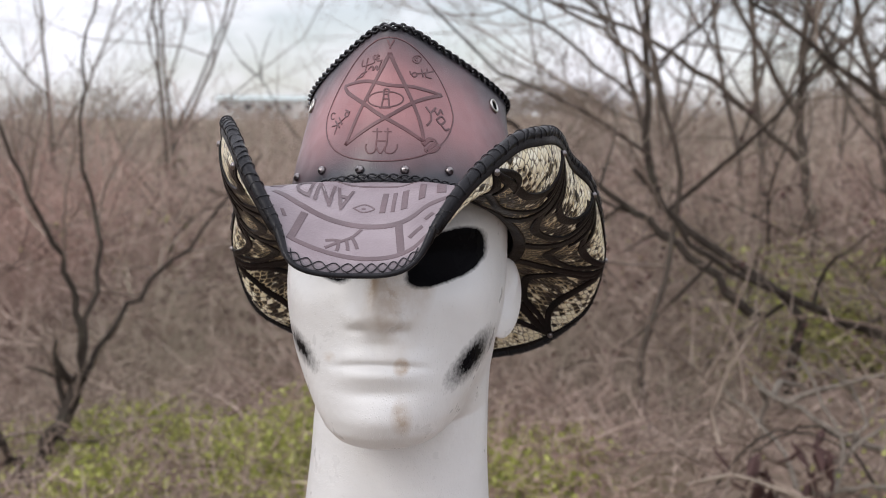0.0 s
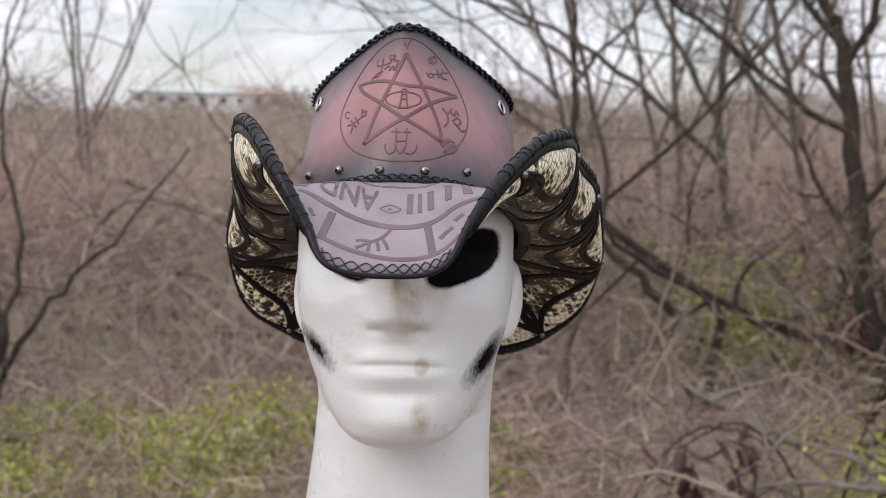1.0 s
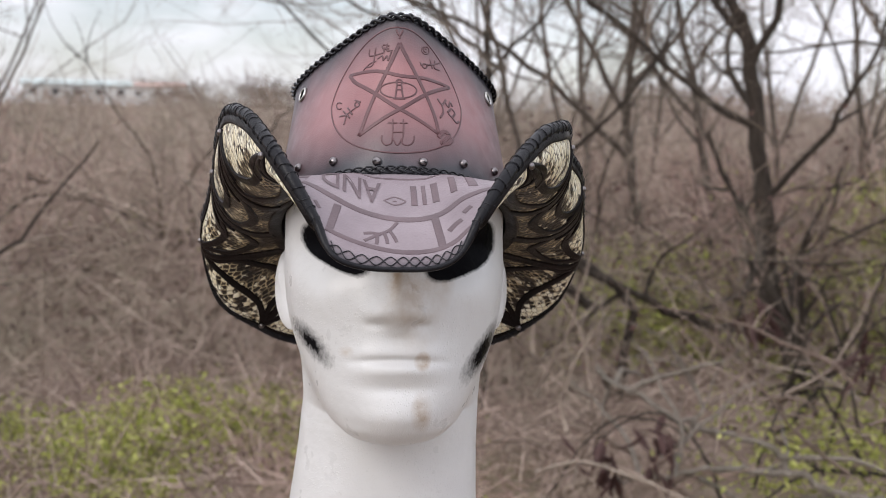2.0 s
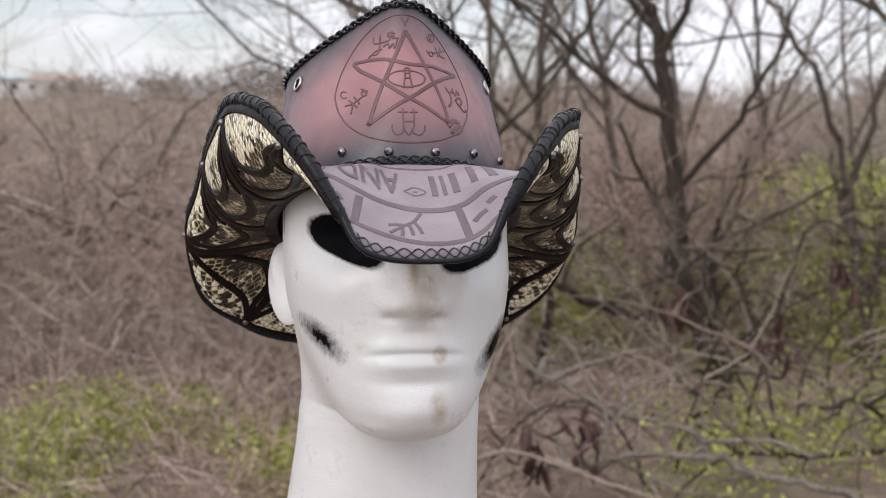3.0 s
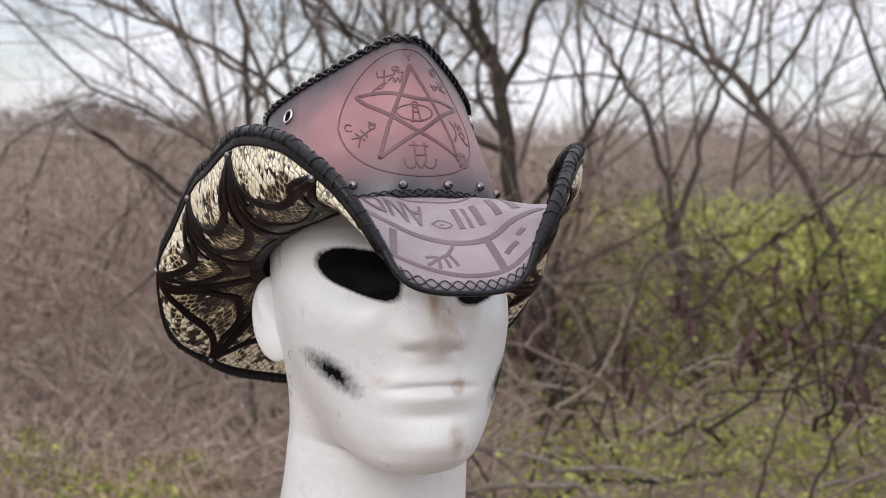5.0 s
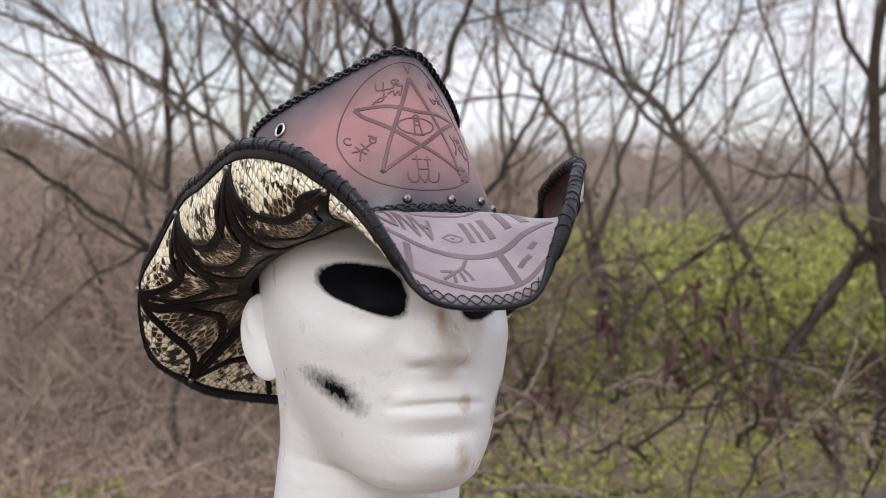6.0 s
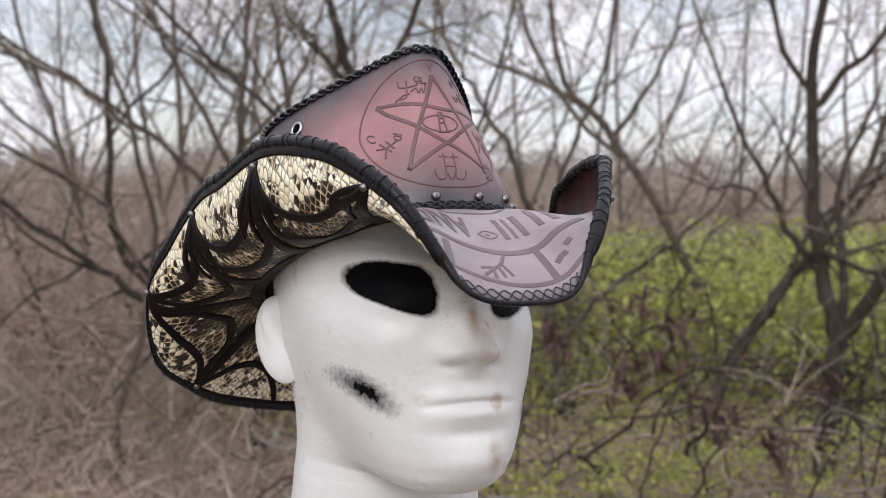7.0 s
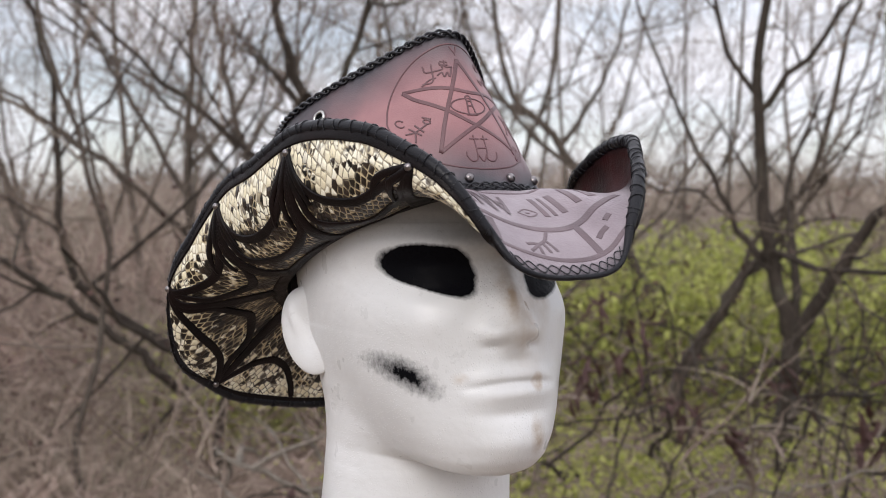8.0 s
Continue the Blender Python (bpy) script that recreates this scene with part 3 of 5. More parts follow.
ctr = np.array((0, 0.03, 1.49))
rings = [edge * (1 - q) + ctr * q - np.array((0, 0, 0.030 * math.sin(min(1, q * 1.3) * math.pi / 2) * (1 - 0.5 * q))) for q in np.linspace(0.0, 0.985, 14)]
hat_part("crown_top", np.concatenate(rings), grid_faces(14, 120, False, True), BLACK_LEATHER)


def braid(name, path, normals, step, width, height, radius, parent=None, closed=False, label=""):
    """Three flat strands plaited along a path."""
    p = np.asarray(path)
    seg = np.concatenate([[0], np.cumsum(np.linalg.norm(np.diff(p, axis=0), axis=1))])
    n = int(seg[-1] / step * 14)
    d = np.linspace(0, seg[-1], n)
    q = np.stack([np.interp(d, seg, p[:, i]) for i in range(3)], 1)
    m = np.stack([np.interp(d, seg, np.asarray(normals)[:, i]) for i in range(3)], 1)
    t = np.gradient(q, axis=0)
    t /= np.linalg.norm(t, axis=1)[:, None]
    m -= t * (m * t).sum(1)[:, None]
    m /= np.linalg.norm(m, axis=1)[:, None]
    b = np.cross(t, m)
    pieces = []
    for k in range(3):
        ph = 2 * math.pi * (d / (step * 3) + k / 3)
        path_k = q + b * (width * np.sin(ph))[:, None] + m * (height * np.sin(2 * ph))[:, None]
        pieces.append(tube_data(path_k, radius, 6, False, 0.7, m))
    v, f = join(*pieces)
    return hat_part(name, v, f, LACE_LEATHER, parent, label)


ts = np.linspace(-1, 1, 400)
tp = crown_top(ts)
tn = tp - np.array((0, 0.03, 1.40))
tn /= np.linalg.norm(tn, axis=1)[:, None]
braid("crown_braid", tp + tn * 0.001, tn, 0.0076, 0.0023, 0.0015, 0.00135, label="black plaited leather lacing")
bs = np.linspace(-0.99, 0.99, 400)
bp, bn = frame_of(crown_wall, bs, np.full(400, 0.035))
braid("band_braid", bp + bn * OUT * 0.0020, bn * OUT, 0.0072, 0.0022, 0.0008, 0.0007, label="thin black plaited hat band")

# rolled edge of the brim and the laces whipped round it
rs = np.linspace(-1, 1, 400, endpoint=False)
rp = rim(rs)
rv, rf = tube_data(rp, 0.0017 + 0.0023 * smoothstep(0.05, 0.12, np.abs(rs)), 12, True)
edging = hat_part("edge_roll", rv, rf, BLACK_LEATHER, label="black rolled leather edge")
fine = rim(np.linspace(-1, 1, 2001))
acc = np.concatenate([[0], np.cumsum(np.linalg.norm(np.diff(fine, axis=0), axis=1))])
ring = [(math.cos(a), math.sin(a), 0.34 * math.sin(a + 0.6)) for a in np.linspace(0, 2 * math.pi, 14, endpoint=False)]
lv, lf = tube_data(np.array(ring), 0.085, 5, True)
lace_mesh = None
n_lace = int(acc[-1] / 0.0072)
rng = random.Random(5)
for i in range(n_lace):
    s = np.interp((i + 0.5 + rng.uniform(-0.15, 0.15)) * acc[-1] / n_lace, acc, np.linspace(-1, 1, 2001))
    if abs(s) < 0.058:
        continue
    p = rim(s)[0]
    t = Vector(rim(s + 0.004)[0] - rim(s - 0.004)[0])
    if lace_mesh is None:
        ob = mesh_ob("lace", lv, lf, LACE_LEATHER, edging)
        lace_mesh = ob.data
    else:
        ob = new("lace", lace_mesh)
        ob.parent = edging
    size = 0.0014 + 0.0030 * float(smoothstep(0.05, 0.12, abs(s)))
    ob.matrix_local = (Matrix.Translation(Vector(p) - Vector((0, 0, HAT_Z))) @ t.to_track_quat("Z", "Y").to_matrix().to_4x4()
                       @ pose(0, 0, 0, (-24 if i % 2 else 10) + rng.uniform(-8, 8), (9 if i % 3 else -14) + rng.uniform(-6, 6), rng.uniform(0, 360)) @ Matrix.Diagonal((size, size, size * rng.uniform(0.8, 1.2), 1)))



def ribbon(surf, pts, width, lift, thick, sign, n=None, closed=False):
    """A strip of leather along a curve of (s, v) rows on a surface: verts and faces, with rounded shoulders."""
    pts = np.asarray(pts, float)
    kn = np.linspace(0, 1, len(pts))
    q = hermite(kn, pts, np.linspace(0, 1, n or len(pts) * 9))
    p, nm = frame_of(surf, q[:, 0], np.clip(q[:, 1], 0.005, 0.995))
    nm = nm * sign
    t = np.gradient(p, axis=0)
    t /= np.linalg.norm(t, axis=1)[:, None] + 1e-12
    side = np.cross(nm, t)
    w = np.full(len(p), width) if np.isscalar(width) else np.interp(np.linspace(0, 1, len(p)), np.linspace(0, 1, len(width)), width)
    prof = ((-0.5, 0.0), (-0.48, 0.75), (-0.36, 1.0), (0.36, 1.0), (0.48, 0.75), (0.5, 0.0))
    rows = np.stack([p + side * (w * a)[:, None] + nm * (lift + thick * h) for a, h in prof], 1)
    faces = grid_faces(len(p), 6, False, False) + [tuple(range(6)), tuple(range(len(p) * 6 - 6, len(p) * 6))[::-1]]
    return rows.reshape(-1, 3), faces


LOW = -UP
RIVET_S = (0.155, 0.335, 0.52, 0.645, 0.775)
for side in (-1, 1):
    def strap(rows, width=0.0062, thick=0.0013, n=None):
        v, f = ribbon(brim_mid, [(side * a, b) for a, b in rows], width, 0.0013, thick, LOW, n)
        return hat_part("strap", v, f, STRAP_LEATHER, under)
    # band inside the edge
    band = [(a, 0.955) for a in np.linspace(0.05, 0.999, 40)]
    strap(band, 0.0066, 0.0012, 240)
    band = [(a, 0.04) for a in np.linspace(0.10, 0.999, 40)]
    strap(band, 0.010, 0.0012, 200)
    stops = RIVET_S + (0.93,)
    for a, b in zip(stops[:-1], stops[1:]):
        m = 0.5 * (a + b)
        w = b - a
        # a scallop that hangs between two studs
        strap([(a, 0.90), (a + 0.08 * w, 0.74), (a + 0.24 * w, 0.59), (m, 0.53), (b - 0.24 * w, 0.59), (b - 0.08 * w, 0.74), (b, 0.90)], (0.0045, 0.0055, 0.0068, 0.0055, 0.0045))
    for a, b in zip(stops[:-2], stops[1:-1]):
        m = 0.5 * (a + b)
        w = b - a
        # the second tier, and the stem that drops from each stud
        strap([(a, 0.88), (a + 0.01, 0.62), (a + 0.12 * w, 0.38), (m, 0.24), (b - 0.12 * w, 0.38), (b - 0.01, 0.62), (b, 0.88)], (0.004, 0.0055, 0.0075, 0.0055, 0.004))
    for k, a in enumerate(RIVET_S[:3]):
        for q, (da, low) in enumerate(((0.052, 0.52), (0.026, 0.42), (-0.024, 0.56))[: 3 if k else 2]):
            strap([(a, 0.91), (a + 0.35 * da, 0.80), (a + 0.75 * da, 0.68), (a + da, low)], (0.0032, 0.0046, 0.0050, 0.0020), 0.0015 + 0.0002 * q)
    for a in RIVET_S:
        strap([(a, 0.92), (a + 0.004, 0.6), (a + 0.006, 0.3), (a + 0.006, 0.06)], (0.006, 0.007, 0.010, 0.015))


def stud_data(r, h):
    prof = [(r * 1.0, 0.0), (r * 1.0, h * 0.3), (r * 0.86, h * 0.68), (r * 0.55, h * 0.92), (r * 0.05, h)]
    ang = np.linspace(0, 2 * math.pi, 14, endpoint=False)
    v = [(q * math.cos(a), q * math.sin(a), z) for q, z in prof for a in ang]
    return np.array(v), grid_faces(5, 14, False, True) + [tuple(range(4 * 14, 5 * 14))]


stud_v, stud_f = stud_data(0.0033, 0.0032)
stud_mesh = None


def stud(p, n, scale, parent):
    global stud_mesh
    if stud_mesh is None:
        ob = mesh_ob("stud", stud_v, stud_f, STEEL, parent)
        stud_mesh = ob.data
    else:
        ob = new("stud", stud_mesh)
        ob.parent = parent
    ob.matrix_local = Matrix.Translation(Vector(p) - Vector((0, 0, HAT_Z))) @ Vector(n).to_track_quat("Z", "Y").to_matrix().to_4x4() @ Matrix.Diagonal((scale, scale, scale, 1))


for side in (-1, 1):
    for a in RIVET_S:
        p, n = frame_of(brim_mid, np.array([side * a]), np.array([0.90]))
        stud((p + n * LOW * 0.0026)[0], (n * LOW)[0], 0.72, hat)


def wall_at(x, z):
    """(s, v) of the crown's front at a given x and z."""
    v = 0.5
    s = 0.0
    for it in range(30):
        lo, hi = -0.6, 0.6
        for jt in range(26):
            s = 0.5 * (lo + hi)
            if crown_wall(s, v)[0] < x:
                lo = s
            else:
                hi = s
        q = crown_wall(np.array([s, s]), np.array([0.0, 1.0]))[:, 2]
        v2 = (z - q[0]) / (q[1] - q[0])
        if abs(v2 - v) < 1e-5:
            break
        v = float(np.clip(v2, 0.005, 0.995))
    return s, v


for x in (-0.067, -0.0425, -0.0145, 0.0150, 0.0425, 0.067):
    z = 1.4665 - 0.9 * x * x
    s, v = wall_at(x, z - (0.004 if abs(x) > 0.06 else 0))
    p, n = frame_of(crown_wall, np.array([s]), np.array([v]))
    stud((p + n * OUT * 0.0003)[0], (n * OUT)[0], 0.92, hat)
for side in (-1, 1):
    s, v = wall_at(side * 0.0678, 1.5092)
    p, n = frame_of(crown_wall, np.array([s]), np.array([v]))
    ev, ef = tube_data(np.array([(0.0046 * math.cos(a), 0.0046 * math.sin(a), 0) for a in np.linspace(0, 2 * math.pi, 24, endpoint=False)]), 0.0012, 8, True)
    ring_ob = mesh_ob("eyelet", ev, ef, NICKEL, hat, "nickel vent eyelet")
    q = Vector((n * OUT)[0]).to_track_quat("Z", "Y").to_matrix().to_4x4()
    ring_ob.matrix_local = Matrix.Translation(Vector((p + n * OUT * 0.0006)[0]) - Vector((0, 0, HAT_Z))) @ q
    hv, hf = stud_data(0.0043, 0.0006)
    mesh_ob("eyelet_hole", hv, hf, VENT_DARK, ring_ob, "dark vent hole")

# ---- tooled drawing on the crown's front: rows of (across, up) in a 100-unit sheet ----
X_UNIT, Z_UNIT = 0.000388, 0.000375


def tooled(name, strokes, width, material=CARVED_RED):
    pieces = []
    for st in strokes:
        pts = [wall_at(px * X_UNIT, 1.5447 - py * Z_UNIT) for px, py in st]
        pieces.append(ribbon(crown_wall, pts, width, 0.0001, 0.0003, OUT, max(12, len(pts) * 6)))
    v, f = join(*pieces)
    return hat_part(name, v, f, material, crown)


def arc(cx, cy, rx, ry, a0, a1, n=12):
    return [(cx + rx * math.cos(radians(a)), cy - ry * math.sin(radians(a))) for a in np.linspace(a0, a1, n)]


oval = []
for a in np.linspace(0, 360, 49):
    c, s_ = math.sin(radians(a)), math.cos(radians(a))
    oval.append((-3 + 114 * c * (1 - 0.16 * max(0, s_)), 82 - 111 * s_ + 36 * (1 - s_ * s_)))
tooled("oval_line", [oval], 0.0011)
tooled("star_line", [
    [(0, 0), (-26, 60), (-48, 110), (-68, 166)], [(-68, 166), (-20, 130), (30, 100), (90, 77)], [(90, 77), (50, 64), (0, 59), (-86, 60)],
    [(-86, 60), (-70, 76), (-20, 106), (68, 161)], [(68, 161), (56, 118), (30, 60), (0, 0)]], 0.0027)
tooled("eye_line", [arc(-2, 85, 31, 14, 0, 360, 25)], 0.0010)
tooled("tower_line", [[(-8, 100), (-5, 78), (-5, 72)], [(6, 100), (3, 78), (3, 72)], [(-11, 100), (9, 100)], [(-5, 84), (4, 84)], arc(-1, 71, 5, 5, 0, 360, 13)], 0.0011)
tooled("trident_sign", [
    [(-52, 12), (-50, 24), (-28, 18), (-30, 6)], [(-41, 9), (-46, 40), (-60, 46)], [(-62, 50), (-50, 38), (-40, 34)], [(-30, 10), (-24, 12)], [(-38, 30), (-30, 24), (-28, 32), (-22, 24), (-20, 32), (-14, 16)],
    [(-28, 4), (-18, 6)], [(-28, 10), (-18, 11)], [(-22, 2), (-22, 14), (-12, 14)]], 0.0011)
tooled("ring_sign", [arc(46, 11, 7, 7, 0, 360, 17), arc(46, 11, 3, 3, 60, 300, 9)], 0.0009)
tooled("chain_sign", [arc(44, 40, 4, 4, 0, 360, 11), [(38, 40), (36, 34)], [(48, 38), (60, 36), (74, 32)], [(54, 28), (58, 44)], [(64, 28), (62, 42), (72, 46)]], 0.0011)
tooled("moon_sign", [arc(-103, 115, 5, 6, 40, 320, 11)], 0.0010)
tooled("figure_sign", [arc(-72, 112, 4, 4, 0, 360, 11), [(-76, 104), (-66, 108)], [(-74, 117), (-90, 130), (-102, 134)], [(-90, 130), (-94, 148)], [(-88, 118), (-80, 130)], [(-96, 124), (-84, 136)]], 0.0012)
tooled("twin_cross_sign", [
    [(-12, 136), (-12, 158), (-14, 176), (-24, 180), (-30, 172), (-30, 164)], [(6, 136), (6, 160), (4, 176), (14, 180), (22, 174), (24, 164)], [(-20, 142), (-4, 142)], [(0, 142), (13, 142)], [(-12, 158), (6, 158)],
    [(-12, 168), (-4, 180), (4, 168)]], 0.0010)
tooled("thorn_sign", [
    [(66, 98), (74, 108), (82, 100)], [(74, 108), (76, 122), (70, 132)], [(80, 104), (86, 112), (90, 104), (94, 112)], [(84, 122), (92, 116), (98, 124), (92, 130), (86, 124)], [(92, 130), (100, 140), (106, 138)]], 0.0016)
tooled("coil_sign", [[(66, 166), (76, 156), (86, 162), (78, 170), (72, 176), (84, 176), (92, 168)]], 0.0033)
tooled("peak_sign", [[(-6, -24), (0, -14), (6, -24)], [(0, -14), (0, -8)]], 0.0012)

# ---- tooled lines and letters on the brim's front ----


def visor_s(x, v):
    """The s at which the brim's front lies x metres across, at v."""
    x, v = np.broadcast_arrays(np.asarray(x, float), np.asarray(v, float))
    lo, hi = np.full(x.shape, -0.2), np.full(x.shape, 0.2)
    for it in range(30):
        m = 0.5 * (lo + hi)
        less = brim_mid(m, v)[..., 0] < x
        lo, hi = np.where(less, m, lo), np.where(less, hi, m)
    return 0.5 * (lo + hi)


def visor_sv(x, q):
    """(s, v) of the brim's front at x metres across and q of the way down its dome."""
    x, q = np.broadcast_arrays(np.asarray(x, float), np.asarray(q, float))
    q = np.interp(q, (0, 0.1, 0.2, 0.33, 0.45, 0.52, 0.6, 0.7, 0.8, 0.9, 1), (0, 0.215, 0.35, 0.49, 0.60, 0.655, 0.72, 0.795, 0.865, 0.93, 1))
    y = -0.1155 - 0.0905 * q
    v = np.array(q, float)
    for it in range(14):
        s = visor_s(x, v)
        lo, hi = np.full(x.shape, 0.002), np.full(x.shape, 0.998)
        for jt in range(22):
            m = 0.5 * (lo + hi)
            back = brim_mid(s, m)[..., 1] > y
            lo, hi = np.where(back, m, lo), np.where(back, hi, m)
        v = 0.5 * v + 0.25 * (lo + hi)
    return visor_s(x, v), v


def visor_shape(name, strokes, width):
    """Strokes of (metres across, way ahead) rows tooled into the brim's front."""
    pieces = []
    for st in strokes:
        r = np.array(st, float)
        kn = np.linspace(0, 1, len(r))
        r = hermite(kn, r, np.linspace(0, 1, max(9, 4 * len(r)))) if len(r) > 2 else r[0] + (r[1] - r[0]) * np.linspace(0, 1, 7)[:, None]
        pieces.append(ribbon(brim_mid, np.stack(visor_sv(r[:, 0], r[:, 1]), 1), width, 0.0014, 0.0003, UP, 3 * len(r)))
    v, f = join(*pieces)
    return hat_part(name, v, f, CARVED)


def arc_line(v0, k, half):
    return [(x, v0 - k * x * x) for x in np.linspace(-half, half, 19)]


visor_shape("curved_border", [arc_line(0.520, 52, 0.060)], 0.0046)
visor_shape("curved_border", [arc_line(0.085, 40, 0.036)], 0.0030)
visor_shape("curved_border", [arc_line(0.845, 26, 0.045)], 0.0034)
visor_shape("panel_line", [[(-0.0385, 0.50), (-0.041, 0.66), (-0.0435, 0.82)]], 0.0048)
visor_shape("panel_line", [[(0.0195, 0.51), (0.0215, 0.66), (0.0235, 0.82)]], 0.0048)
# a twig rune, the start of a second one, and a small eye between the words
visor_shape("twig_rune", [
    [(-0.0030, 0.550), (-0.0080, 0.640), (-0.0150, 0.705), (-0.0225, 0.790)], [(-0.0080, 0.635), (-0.0050, 0.700), (-0.0035, 0.750)], [(-0.0110, 0.665), (-0.0095, 0.730), (-0.0090, 0.775)],
    [(-0.0150, 0.705), (-0.0150, 0.765), (-0.0155, 0.800)], [(-0.0135, 0.690), (-0.0185, 0.695), (-0.0230, 0.715)]], 0.0022)
visor_shape("leaf_rune", [[(0.0275, 0.690), (0.0315, 0.660), (0.0355, 0.655)], [(0.0365, 0.60), (0.041, 0.57)]], 0.0036)
visor_shape("thorn_rune", [[(-0.049, 0.60), (-0.052, 0.54)]], 0.0024)
visor_shape("small_eye", [[(-0.0108, 0.330), (-0.0043, 0.290), (0.0022, 0.330), (-0.0043, 0.370), (-0.0108, 0.330)], [(-0.0055, 0.330), (-0.0030, 0.330)]], 0.0012)


def visor_word(name, text, x0, x1, v0, v1, sag):
    """Letters laid on the brim, read by the wearer: from x0 to x1, feet at v0, heads at v1."""
    cu = bpy.data.curves.new(name, "FONT")
    cu.body, cu.size, cu.resolution_u, cu.offset = text, 1.0, 3, 0.012
    tmp = new("letters", cu)
    me = tmp.evaluated_get(bpy.context.evaluated_depsgraph_get()).to_mesh()
    bm = bmesh.new()
    bm.from_mesh(me)
    bpy.data.objects.remove(tmp)
    bmesh.ops.triangulate(bm, faces=bm.faces[:])
    bmesh.ops.subdivide_edges(bm, edges=[e for e in bm.edges if e.calc_length() > 0.12], cuts=2)
    co = np.array([v.co[:] for v in bm.verts])
    lo, hi = co.min(0), co.max(0)
    q = (co - lo) / np.maximum(hi - lo, 1e-6)
    x = x0 + (x1 - x0) * q[:, 0]
    v = v0 + (v1 - v0) * q[:, 1] - sag * x * x
    p = brim_skin(*visor_sv(x, v), 0.0019 * UP)
    out = bpy.data.meshes.new(name)
    bm.to_mesh(out)
    bm.free()
    for vert, place in zip(out.vertices, p):
        vert.co = Vector(place) - Vector((0, 0, HAT_Z))
    out.materials.clear()
    out.materials.append(CARVED)
    ob = new(name, out)
    ob.parent = hat
    return ob


visor_word("word", "AND", -0.0125, -0.0490, 0.155, 0.385, 38)
for x, w in ((0.0075, 0.0038), (0.0136, 0.0026), (0.0205, 0.0044), (0.0310, 0.0044), (0.0420, 0.0060)):
    visor_shape("lettering_bar", [[(x, 0.165 - 30 * x * x), (x * 1.04, 0.375 - 38 * x * x)]], w)
visor_shape("lettering_bar", [[(-0.0585, 0.05), (-0.061, 0.24)]], 0.0080)
# thin cord crossing over the front edge in a zigzag
zig = [(a, 0.935 if i % 2 else 0.990) for i, a in enumerate(np.linspace(-0.064, 0.064, 13))]
for flip in (0, 1):
    rows = [(a, 1.925 - b if flip else b) for a, b in zig]
    pth = np.array([brim_skin(np.array([a]), np.array([b]), 0.0019 * UP)[0] for a, b in rows])
    dense = hermite(np.linspace(0, 1, len(pth)), pth, np.linspace(0, 1, 160))
    zv, zf = tube_data(dense, 0.00034, 5)
    hat_part("cross_lace", zv, zf, LACE_LEATHER, edging)

# ---- ground ----


def ground_z(x, y):
    d = np.hypot(x, y)
    far = smoothstep(30, 160, d)
    return 0.10 * np.sin(x * 0.5) * np.sin(y * 0.43 + 1) * smoothstep(1.5, 6, d) - 0.9 * smoothstep(6, 22, d) * smoothstep(20, -2, x) + 1.6 * far + 0.7 * np.sin(x * 0.031 + 2) * far


rr = np.concatenate([np.linspace(0, 12, 40), np.geomspace(12.6, 1500, 60)])
aa = np.linspace(0, 2 * math.pi, 144, endpoint=False)
gr, ga = np.meshgrid(rr, aa, indexing="ij")
gx, gy = gr * np.sin(ga), gr * np.cos(ga)
ground = mesh_ob("ground", np.stack([gx, gy, ground_z(gx, gy)], -1).reshape(-1, 3), grid_faces(100, 144, False, True), GROUND)
tagged(ground, "brown leaf-littered rough ground with patches of green", "ground", kind="structure")

# ---- bare trees ----


def polar(az, el, d):
    """A place at an azimuth and elevation from the walk's start, d metres off over ground."""
    a = radians(az)
    return np.array((d * math.sin(a), d * math.cos(a), EYE + d * math.tan(radians(el))))


class Wood:
    """Collects tapering limbs as verts and faces."""

    def __init__(self):
        self.v, self.f, self.k = [], [], 0

    def limb(self, path, r0, r1, sides):
        v, f = tube_data(path, np.linspace(r0, r1, len(path)), sides)
        self.v.append(v)
        self.f += [tuple(i + self.k for i in g) for g in f]
        self.k += len(v)

    def build(self, name, material, parent=None):
        return mesh_ob(name, np.concatenate(self.v), self.f, material, parent)


def wander(rng, start, way, length, bend, n, rise=0.0):
    p, d = np.array(start, float), np.array(way, float)
    d /= np.linalg.norm(d)
    out = [p.copy()]
    for i in range(n):
        d = d + rng.normal(0, bend, 3) + np.array((0, 0, rise))
        d /= np.linalg.norm(d)
        p = p + d * length / n
        out.append(p.copy())
    return np.array(out)


def sprout(rng, thick, thin, path, r0, r1, depth, spread=0.75, count=5, start=0.25):
    n = len(path)
    for k in range(count):
        q = start + (1 - start) * (k + rng.uniform(0.1, 0.9)) / count
        i = min(n - 2, int(q * (n - 1)))
        base = path[i] + (path[i + 1] - path[i]) * (q * (n - 1) - i)
        t = path[i + 1] - path[i]
        seg = np.linalg.norm(path[-1] - path[0])
        t = t / np.linalg.norm(t)
        way = t + rng.normal(0, spread, 3) + np.array((0, 0, 0.18))
        r = (r0 + (r1 - r0) * q) * rng.uniform(0.45, 0.7)
        length = seg * rng.uniform(0.38, 0.7) * (1.1 - 0.4 * q)
        m = 6 if depth > 1 else (4 if depth == 1 else 2)
        sub = wander(rng, base, way, length, 0.16, m, 0.02)
        (thick if r > 0.008 else thin).limb(sub, r, max(0.0012, r * 0.3), 6 if r > 0.012 else (4 if r > 0.005 else 3))
        if depth > 0:
            sprout(rng, thick, thin, sub, r, r * 0.3, depth - 1, 0.7, count if depth > 1 else 5, 0.15)


